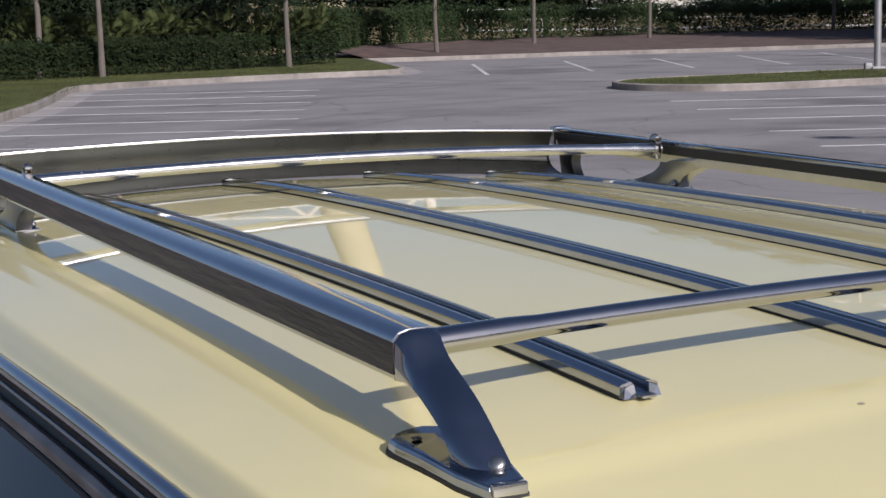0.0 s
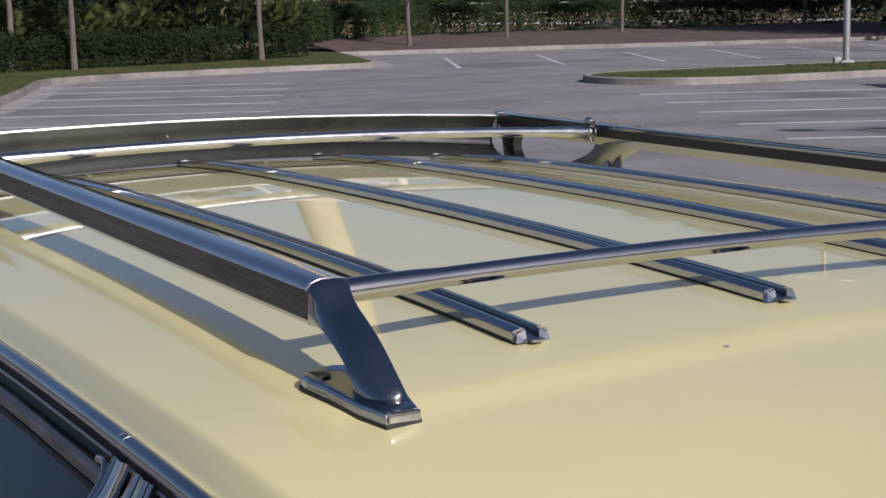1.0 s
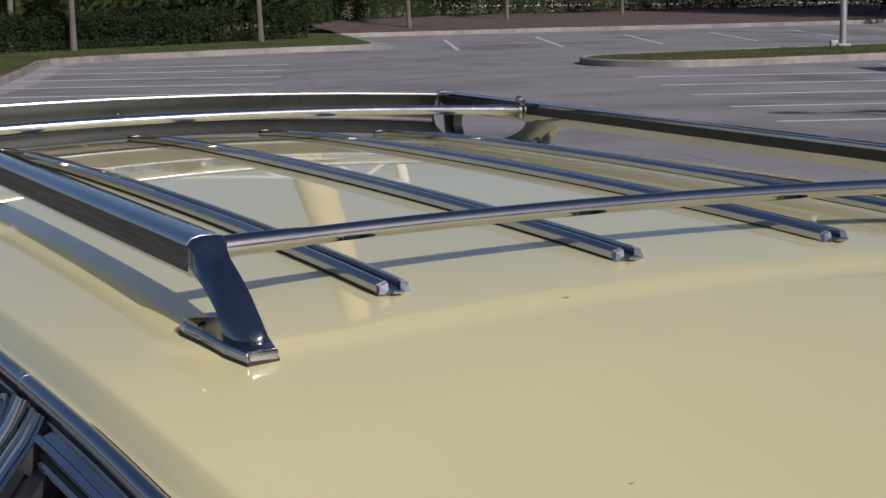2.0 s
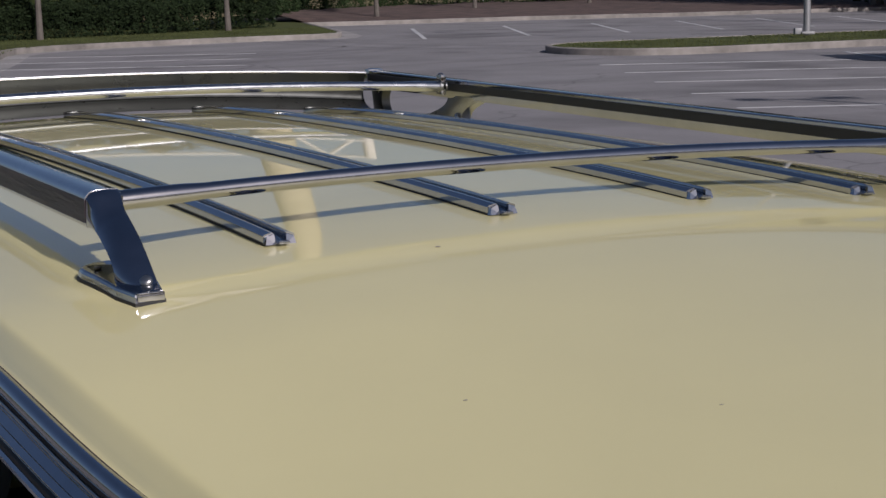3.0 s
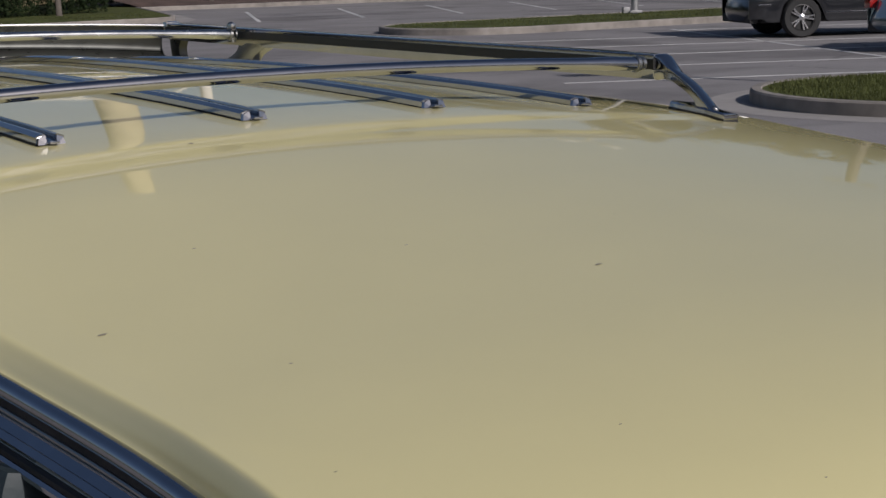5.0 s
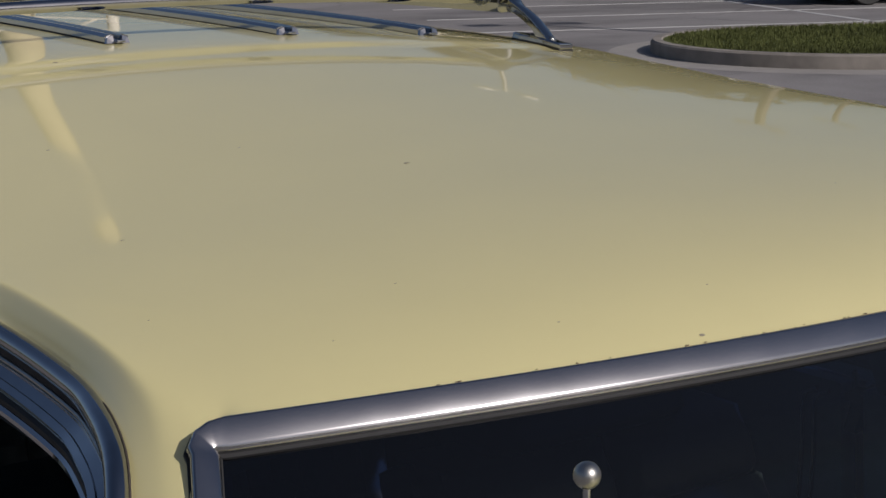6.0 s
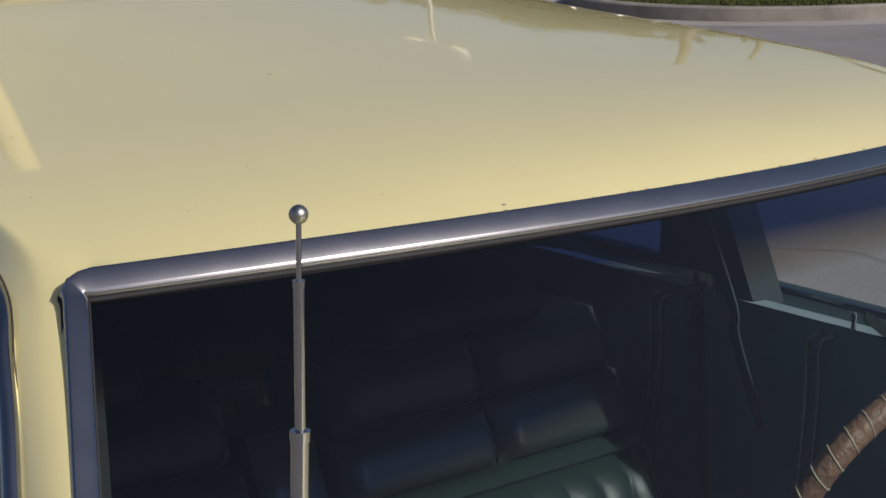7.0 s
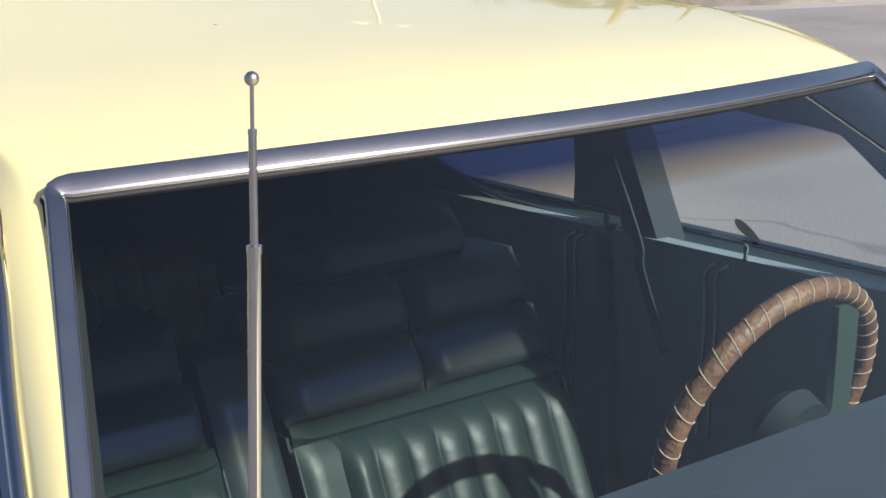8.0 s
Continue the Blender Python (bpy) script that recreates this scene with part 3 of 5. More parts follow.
        pane = part("cargo_window", sheet(BM(), rows, 0.004, (-sgn, 0, 0)), SIDEGLASS, wagon, "tinted fixed cargo window")
        pane.visible_shadow = False


sides()

# ---- windshield and its trim ----
def windshield():
    rows = [[ws_point(-1 + 2 * i / 24, j / 12) for i in range(25)] for j in range(13)]
    part("windshield", sheet(BM(), rows), WINDSHIELD, wagon, "raked windshield glass with blue shade band")
    bm = BM()
    mid = ws_point(0.067, 0.283, 0.0022)
    du, dv = (ws_point(0.077, 0.283, 0.0022) - mid).normalized(), (ws_point(0.067, 0.295, 0.0022) - mid).normalized()
    axis, across = (du * 0.25 + dv * 0.97).normalized(), (du * 0.97 - dv * 0.25).normalized()
    rim = []
    for k in range(20):
        a = 2 * math.pi * k / 20
        r = 1 + 0.06 * math.sin(3 * a + 1)
        rim.append(bm.verts.new(mid + axis * 0.0175 * r * math.cos(a) + across * 0.0088 * r * math.sin(a)))
    bm.faces.new(rim)
    part("glass_residue", bm, RESIDUE, wagon, "dark oval sticker residue on the windshield")
    # one bright moulding round the top and sides, with a small rounded corner
    knots = [(-0.9965, v) for v in [1.0 - 0.962 * k / 24 for k in range(25)]]
    knots += [(-0.9995, 0.029), (-0.996, 0.0205), (-0.988, 0.0160)]
    knots += [(-0.975 + 1.95 * k / 40, 0.0150) for k in range(41)]
    knots += [(0.988, 0.0160), (0.996, 0.0205), (0.9995, 0.029)]
    knots += [(0.9965, v) for v in [0.038 + 0.962 * k / 24 for k in range(25)]]
    slim = [0.82 if abs(u) == 0.9965 else 0.82 + 0.18 * min(1.0, max(0.0, (0.9995 - abs(u)) / 0.0245)) for u, v in knots]
    def up_at(seq):
        def f(i):
            u = seq[i][0]
            return Vector((0.22 * u ** 3, -0.62, 0.76))
        return f
    pts = [ws_point(u, v, 0.006) for u, v in knots]
    bevel = [(-0.0120, -0.005), (0.0120, -0.005), (0.0121, -0.0030), (0.0117, -0.0012), (0.0110, -0.0002), (0.0088, 0.0014), (0.0082, 0.0017), (0.0074, 0.0020), (-0.0085, 0.0060), (-0.0095, 0.0059), (-0.0110, 0.0045), (-0.0120, 0.000)]
    part("windshield_trim", sweep(BM(), pts, bevel, up=up_at(knots), scales=slim), TRIM, wagon, "brushed bright windshield moulding with mitred corners")
    pts = [ws_point(u, v, 0.000) for u, v in knots]
    part("windshield_seal", sweep(BM(), pts, [(-0.0122, -0.003), (0.0150, -0.003), (0.0150, 0.0020), (-0.0122, 0.0010)], up=up_at(knots), scales=slim), RUBBER, wagon, "black windshield seal")
    for sgn in (-1, 1):
        pts = [ws_point(sgn * 0.970, v, -0.014) for v in [0.05 + 0.93 * k / 16 for k in range(17)]]
        part("pillar_garnish", sweep(BM(), pts, [(-0.004, -0.003), (0.004, -0.003), (0.004, 0.003), (-0.004, 0.003)], up=(sgn * 0.3, -0.6, 0.7)), RUBBER, wagon, "black inner pillar garnish")


windshield()


# ---- roof rack ----
RAIL_X, BAR_Y, REAR_BAR_Y = 0.561, 0.140, 1.465


def rail_z(y):
    return 1.478 - 0.004 * (y - 0.13) / 1.7


def side_rails():
    outer = [(-0.0130, -0.020), (0.0165, -0.019), (0.0185, -0.013), (0.0185, 0.0095), (0.0145, 0.0148), (0.006, 0.0174), (-0.007, 0.0175), (-0.0150, 0.0168), (-0.0165, 0.0150), (-0.0165, -0.0040)]
    for sgn in (-1, 1):
        ys = [0.128 + (1.845 - 0.128) * i / 20 for i in range(21)]
        pts = [(XC + sgn * RAIL_X, y, rail_z(y)) for y in ys]
        rail = part("side_rail", sweep(BM(), pts, [(sgn * a, b) for a, b in outer]), CHROME, wagon, "chrome side rail of the roof rack")
        x = XC + sgn * (RAIL_X + 0.0178)
        part("wood_insert", sweep(BM(), [(x, y, rail_z(y) - 0.004) for y in ys], [(-0.0018, -0.0105), (0.0018, -0.0105), (0.0016, 0.0128), (-0.0016, 0.0128)]), WOODGRAIN, rail, "dark woodgrain strip set in the rail")
        x = XC + sgn * (RAIL_X - 0.0178)
        part("channel", sweep(BM(), [(x, y, rail_z(y) - 0.003) for y in ys], [(-0.0018, -0.0020), (0.0018, -0.0020), (0.0018, 0.0130), (-0.0018, 0.0130)]), DARK, rail, "dark slotted channel along the inner side")


def rack_feet():
    for sgn in (-1, 1):
        x = XC + sgn * RAIL_X
        zr = roof_z(x, 0.05)
        # front leg: a rounded strap that leaves the rail end and curves down to its toe, its broad face turned up and outwards
        pairs = [((0.1330, 1.4915), (0.1310, 1.4590)), ((0.1225, 1.4878), (0.1130, 1.4618)), ((0.1031, 1.4789), (0.0965, 1.4582)), ((0.0808, 1.4689), (0.0815, 1.4524)), ((0.0555, 1.4560), (0.0665, 1.4455)),
                 ((0.0304, 1.4389), (0.0540, 1.4385)), ((0.0107, 1.4245), (0.0455, 1.4310)), ((-0.0004, 1.4152), (0.0418, 1.4230)), ((-0.0060, 1.4075), (0.0450, 1.4100))]
        knots = [[(float(i), q[k][c]) for i, q in enumerate(pairs)] for k in (0, 1) for c in (0, 1)]
        across = [(-0.0135, 0.50), (-0.0135, 0.22), (-0.0132, 0.08), (-0.0124, 0.015), (-0.0110, 0.0), (-0.0055, 0.055), (0.0010, 0.22), (0.0070, 0.44), (0.0130, 0.70), (0.0168, 0.90), (0.0180, 0.97), (0.0178, 1.0), (0.0150, 1.01), (-0.0125, 1.0), (-0.0135, 0.95)]
        rail_end = [(-0.0167, -0.004), (-0.0167, 0.006), (-0.0166, 0.012), (-0.0162, 0.0158), (-0.0152, 0.0171), (-0.0070, 0.0178), (0.0060, 0.0177), (0.0140, 0.0153), (0.0184, 0.0100), (0.0189, -0.0040), (0.0189, -0.0128), (0.0168, -0.0193), (0.0100, -0.0202), (-0.0120, -0.0204), (-0.0166, -0.0140)]
        bm, last = BM(), None
        n = 44
        for i in range(n + 1):
            fy, fz, ry, rz = (lerp(k, 8.0 * i / n) for k in knots)
            f, r = Vector((0, fy, fz)), Vector((0, ry, rz))
            top = (f - r).normalized()
            blend = min(1.0, i / 13)
            blend = blend * blend * (3 - 2 * blend)
            loop = []
            for (a, w), (ra, rb) in zip(across, rail_end):
                bulge = 0.0022 * math.sin(math.pi * min(1.0, max(0.0, w))) if a > -0.012 else 0.0
                strap = f.lerp(r, w) + Vector((x + sgn * (a + bulge * 0.6), 0, 0)) + top * bulge
                cut = Vector((x + sgn * ra, 0.1315 - 0.0285 * i / 13, rail_z(0.13) + rb))
                loop.append(bm.verts.new(cut.lerp(strap, blend)))
            if last:
                for k in range(len(loop)):
                    bm.faces.new((last[k], last[(k + 1) % len(loop)], loop[(k + 1) % len(loop)], loop[k]))
            else:
                bm.faces.new(loop)
            last = loop
        bm.faces.new(last[::-1])
        leg = part("rack_leg", bm, CHROME, wagon, "broad curved chrome front leg of the rack")
        seam = [(sgn * a * 1.012, b * 1.012) for a, b in rail_end]
        part("joint_seam", sweep(BM(), [(x, 0.1296, rail_z(0.13)), (x, 0.1318, rail_z(0.13))], seam), ALLOY, leg, "bright thin collar at the joint")
        # base plate on its pad, set outwards of the leg
        plan = [(0.0155, -0.013), (0.0240, 0.020), (0.0315, 0.060), (0.0355, 0.092), (0.0350, 0.104), (0.0300, 0.112), (0.0210, 0.1155), (0.0040, 0.1140), (-0.0080, 0.104), (-0.0150, 0.080), (-0.0165, 0.020), (-0.0120, -0.014)]
        m0 = len(plan)
        for nm, levels, mat, lab in (("base_plate", ((0.0030, 1.0), (0.0085, 0.985), (0.0108, 0.94), (0.0118, 0.86)), CHROME, "chrome base plate"), ("rubber_pad", ((-0.004, 1.05), (0.0026, 1.05), (0.0032, 1.03)), RUBBER, "black rubber pad")):
            bm, rings = BM(), []
            for h, k in levels:
                rings.append([bm.verts.new((x + sgn * (0.008 + (a - 0.008) * k), 0.05 + (b - 0.05) * (1 - (1 - k) * 0.4), roof_z(x + sgn * a, b) + h)) for a, b in plan])
            bm.faces.new(rings[0][::-1])
            bm.faces.new(rings[-1])
            for lo, hi in zip(rings, rings[1:]):
                for i in range(m0):
                    bm.faces.new((lo[i], lo[(i + 1) % m0], hi[(i + 1) % m0], hi[i]))
            part(nm, bm, mat, leg, lab, smooth=False)
        part("toe", box(BM(), (x + sgn * 0.001, -0.0125, zr - 0.0005), (0.026, 0.007, 0.0085), 0.002), CHROME, leg)
        part("plate_rivet", box(BM(), (x + sgn * 0.020, 0.088, roof_z(x, 0.088) + 0.0104), (0.006, 0.006, 0.0012), 0.0004), DARK, leg)
        tip = Matrix.Translation((x - sgn * 0.003, 0.0118, 1.4232)) @ Matrix.Rotation(radians(sgn * 26), 4, "Y") @ Matrix.Rotation(radians(34), 4, "X")
        part("screw", lathe(BM(), [(0.0062, -0.004), (0.0062, 0.0006), (0.0056, 0.0018), (0.0042, 0.0026), (0.0022, 0.0030), (0.0006, 0.0030)], 16, tip), STEEL, leg, "round screw head")
        # flared leg under the rear cross bar, leaning back
        yb = REAR_BAR_Y
        z0, z1 = roof_z(x, yb + 0.03), rail_z(yb) - 0.016
        rows = []
        for i in range(11):
            v = i / 10
            pinch = 0.024 * math.sin(math.pi * v)
            front = yb - 0.030 - 0.095 * v + pinch
            back = yb + 0.108 - 0.085 * v - pinch
            z = z0 + 0.005 + (z1 - z0 - 0.003) * v
            rows.append([(x - sgn * 0.011, front, z), (x - sgn * 0.015, (front * 2 + back) / 3, z), (x - sgn * 0.015, (front + back * 2) / 3, z), (x - sgn * 0.011, back, z)])
        part("rack_leg", sheet(BM(), rows, 0.022, (sgn, 0, 0)), STEEL, wagon, "flared metal rear leg of the rack")
        part("base_plate", box(BM(), (x - sgn * 0.004, yb + 0.040, roof_z(x, yb + 0.04) + 0.002), (0.036, 0.160, 0.007), 0.003), CHROME, wagon)
        part("leg_screw", lathe(BM(), [(0.006, 0), (0.006, 0.003), (0.003, 0.005)], 12, Matrix.Translation((x - sgn * 0.014, yb - 0.020, z0 + 0.010)) @ Matrix.Rotation(radians(sgn * -70), 4, "Y")), CHROME, wagon)
        # curved end bracket between the deflector, the rail end and the roof
        z0, z1 = roof_z(x, 1.79), rail_z(1.84) + 0.004
        rows = []
        for i in range(11):
            v = i / 10
            front = 1.782 - 0.035 * v ** 3 + 0.018 * math.sin(math.pi * v) - 0.010 * (1 - v) ** 3
            z = z0 + (z1 - z0) * v
            rows.append([(x - sgn * 0.010, front, z), (x - sgn * 0.013, front + 0.03, z), (x - sgn * 0.010, 1.850 - 0.02 * (1 - v), z)])
        part("end_bracket", sheet(BM(), rows, 0.020, (sgn, 0, 0)), DULL, wagon, "curved metal end bracket")
        part("rail_cap", box(BM(), (x, 1.853, rail_z(1.85) + 0.002), (0.038, 0.026, 0.038), 0.010), CHROME, wagon)


def cross_bar(y, arch, name_label, clamp, mat):
    def bar_z(x):
        return rail_z(y) + 0.003 + arch * (1 - (x / 0.55) ** 2)
    xs = [-0.548 + 1.078 * i / 40 for i in range(41)]
    sc = [1.22 if abs(x) > 0.475 else (1.0 + 0.22 * max(0, (abs(x) - 0.44) / 0.035)) for x in xs]
    bar = part("cross_bar", sweep(BM(), [(x, y, bar_z(x)) for x in xs], ring(0.0092, 20, 0.0085), scales=sc), mat, wagon, name_label)
    for sgn in ((-1, 1) if clamp else (1,)):
        for dx in (0.0, 0.010):
            part("clamp_ring", sweep(BM(), [(sgn * (0.530 + dx - 0.003), y, bar_z(0.53)), (sgn * (0.530 + dx + 0.003), y, bar_z(0.53))], ring(0.0128 if dx == 0 else 0.0105, 14)), STEEL, bar)
        if clamp:
            part("clamp_block", box(BM(), (sgn * 0.534, y, bar_z(0.534) + 0.004), (0.012, 0.022, 0.040), 0.004), CHROME, bar, "chrome bar clamp")
            part("clamp_knob", lathe(BM(), [(0.004, 0), (0.006, 0.002), (0.006, 0.005), (0.003, 0.007)], 12, Matrix.Translation((sgn * 0.534, y + 0.002, bar_z(0.534) + 0.020))), CHROME, bar)


SLAT_X = (-0.375, -0.113, 0.152, 0.399)


def slats():
    half = [(0.0166, 0.0), (0.0168, 0.0020), (0.0173, 0.0074), (0.0173, 0.0080), (0.0166, 0.0091), (0.0158, 0.0096), (0.0112, 0.0108), (0.0106, 0.0112), (0.0074, 0.0114), (0.0064, 0.0111), (0.0060, 0.0100), (0.0054, 0.0034), (0.0046, 0.0026)]
    prof = [(-a, b) for a, b in half] + [(a, b) for a, b in reversed(half)]
    for x in SLAT_X:
        ys = [0.104 + (1.80 - 0.104) * i / 36 for i in range(37)]
        slat = part("slat", sweep(BM(), [(x, y, roof_z(x, y) + 0.0008) for y in ys], prof), CHROME, wagon, "chrome channel slat on the roof")
        part("rubber_strip", sweep(BM(), [(x, y, roof_z(x, y) + 0.001) for y in ys], [(-0.0174, -0.003), (0.0174, -0.003), (0.0174, 0.0005), (-0.0174, 0.0005)]), RUBBER, slat, "black rubber strip under the slat")
        for yy, d in ((0.104, -1),):
            for sx in (-1, 1):
                bm = BM()
                z = roof_z(x, yy) + 0.0004
                a = [(x + sx * 0.0045, yy, z), (x + sx * 0.0175, yy, z), (x + sx * 0.0160, yy, z + 0.0082), (x + sx * 0.0060, yy, z + 0.0112)]
                b = [(x + sx * 0.0055, yy + d * 0.0065, z), (x + sx * 0.0168, yy + d * 0.0065, z), (x + sx * 0.0148, yy + d * 0.004, z + 0.0078), (x + sx * 0.0068, yy + d * 0.004, z + 0.0108)]
                va, vb = [bm.verts.new(p) for p in a], [bm.verts.new(p) for p in b]
                bm.faces.new(va[::-1]), bm.faces.new(vb)
                for i in range(4):
                    bm.faces.new((va[i], va[(i + 1) % 4], vb[(i + 1) % 4], vb[i]))
                part("end_cap", bm, CHROME, slat, "bright cast end cap")
            part("end_tab", box(BM(), (x, yy + d * 0.008, roof_z(x, yy) + 0.0035), (0.012, 0.016, 0.003), 0.001), CHROME, slat)


def deflector():
    rows = []
    for v, back in ((0.0, 0.020), (0.06, 0.042), (0.12, 0.060), (0.19, 0.075), (0.26, 0.0835), (0.30, 0.0865), (0.37, 0.0890), (0.46, 0.0900), (0.58, 0.0895), (0.72, 0.0870), (0.86, 0.0828), (1.0, 0.0773)):
        row = []
        for i in range(41):
            x = -0.548 + 1.096 * i / 40
            a = 1 - (x / 0.55) ** 2
            zb, zt = roof_z(x, 1.77) + 0.004, 1.484 + 0.013 * a
            row.append((x, 1.765 + back + 0.012 * a, zb + (zt - zb) * v))
        rows.append(row)
    d = part("air_deflector", sheet(BM(), rows, 0.004, (0, 1, -0.3)), DULL, wagon, "dull brushed metal rear air deflector")
    edge = [(p[0], p[1], p[2] + 0.002) for p in rows[-1]]
    part("top_edge", sweep(BM(), edge, ring(0.0028, 8)), ALLOY, d, "bright rolled top edge")
    seam = [(p[0], p[1] - 0.002, p[2]) for p in rows[5]]
    part("seam", sweep(BM(), seam, ring(0.0018, 6)), DULL, d)


side_rails()
rack_feet()
cross_bar(BAR_Y, 0.014, "chrome front cross bar with sleeved ends", False, CHROME)
cross_bar(REAR_BAR_Y, 0.014, "satin metal rear cross bar with clamps", True, SATIN)
slats()
deflector()


# ---- wear on the roof ----
RUST = material("rust speck", (0.10, 0.055, 0.03), 0.8, vary=0.3, scale=200)
CHIP = material("dark paint chip", (0.27, 0.24, 0.175), 0.6, vary=0.3, scale=200)


def fleck(name, x, y, rx, ry, mat, rng, label="", lift=0.0007):
    """Irregular thin fleck lying on the roof skin."""
    bm = BM()
    rim = []
    for k in range(11):
        a, r = 2 * math.pi * k / 11, rng.uniform(0.65, 1.15)
        px, py = x + rx * r * math.cos(a), y + ry * r * math.sin(a)
        rim.append(bm.verts.new((px, py, roof_z(px, py) + lift * 0.5)))
    mid = bm.verts.new((x, y, roof_z(x, y) + lift))
    for k in range(11):
        bm.faces.new((mid, rim[k], rim[(k + 1) % 11]))
    return part(name, bm, mat, wagon, label)


rng = random.Random(15)
for k in range(34):
    x = rng.choice((rng.uniform(-0.55, 0.55), rng.uniform(-0.45, 0.1)))
    fleck("rust_speck", x, header_y(x) + rng.uniform(0.0022, 0.0042), rng.uniform(0.0008, 0.0030), rng.uniform(0.0006, 0.0011), RUST, rng)
for x, y, r in ((-0.163, -0.640, 0.0040), (-0.573, -0.530, 0.0040), (-0.420, -0.374, 0.0026), (-0.262, -0.486, 0.0022), (-0.0317, -0.5016, 0.0018), (-0.4935, -0.6944, 0.0020), (-0.3863, -0.9427, 0.0015), (-0.3323, -1.072, 0.0013),
                (-0.252, -1.137, 0.0030), (-0.5651, -0.884, 0.0012), (-0.4828, -1.005, 0.0011), (-0.1879, -1.0776, 0.0013), (-0.2433, 0.0047, 0.0034), (-0.0424, 0.1934, 0.0026), (0.0432, 0.1958, 0.0036), (0.14, -0.92, 0.0016), (0.30, -0.74, 0.0016)):
    fleck("paint_chip", x, y, r, r * 0.6, CHIP, rng)
# rusty joint where the roof skin meets the windshield moulding
bm = sweep(BM(), [(x, header_y(x) + 0.0012, roof_z(x, header_y(x)) + 0.0006) for x in [-0.597 + 1.194 * k / 60 for k in range(61)]], ring(0.0011, 6))
part("sealant_line", bm, RUST, wagon, "rusty brown sealant line along the moulding")

# ---- antenna ----
ant = part("antenna", sweep(BM(), [(-0.804, -1.624, 0.93), (-0.7895, -1.621, 1.366)], ring(0.0041, 12), up=(0, 1, 0)), CHROME, wagon, "chrome telescopic antenna mast on the fender")
part("mast_collar", sweep(BM(), [(-0.7895, -1.621, 1.364), (-0.7894, -1.621, 1.3685)], ring(0.0046, 12), up=(0, 1, 0)), CHROME, ant)
part("mast_section", sweep(BM(), [(-0.7894, -1.621, 1.366), (-0.788, -1.620, 1.4335)], ring(0.0024, 12), up=(0, 1, 0)), CHROME, ant)
part("mast_collar", sweep(BM(), [(-0.788, -1.620, 1.432), (-0.788, -1.620, 1.435)], ring(0.0027, 12), up=(0, 1, 0)), CHROME, ant)
part("mast_tip", sweep(BM(), [(-0.788, -1.620, 1.433), (-0.7875, -1.620, 1.461)], ring(0.0012, 10), up=(0, 1, 0)), CHROME, ant)
bm = BM()
bmesh.ops.create_uvsphere(bm, u_segments=20, v_segments=12, radius=0.0042, matrix=Matrix.Translation((-0.7875, -1.620, 1.4635)))
part("mast_ball", bm, STEEL, ant, "small metal ball tip")


# ---- lower body ----
BODY = [(-3.40, 0.80, 0.80), (-3.25, 0.93, 0.90), (-2.6, 0.985, 0.94), (-1.6, 0.995, 0.95), (-0.5, 0.995, 0.96), (0.8, 0.995, 0.965), (1.7, 0.97, 0.97), (2.08, 0.92, 0.95)]
HALF = [(y, w) for y, w, z in BODY]
BELT = [(y, z) for y, w, z in BODY]
WHEEL_Y = (-2.30, 0.75)


def skin(y, s, sgn, wells=True):
    """Side skin: s from 0 at the sill to 1 at the belt."""
    w, zb = lerp(HALF, y), lerp(BELT, y)
    x = lerp([(0, w - 0.07), (0.3, w - 0.005), (0.55, w), (0.85, w - 0.035), (1.0, w - 0.135)], s)
    z0 = 0.24
    for yw in WHEEL_Y:
        d = abs(y - yw)
        if d < 0.40:
            z0 = max(z0, 0.32 + math.sqrt(0.40 ** 2 - d * d) * 0.95)
    return Vector((sgn * x, y, max(z0, 0.24 + (zb - 0.24) * s)))


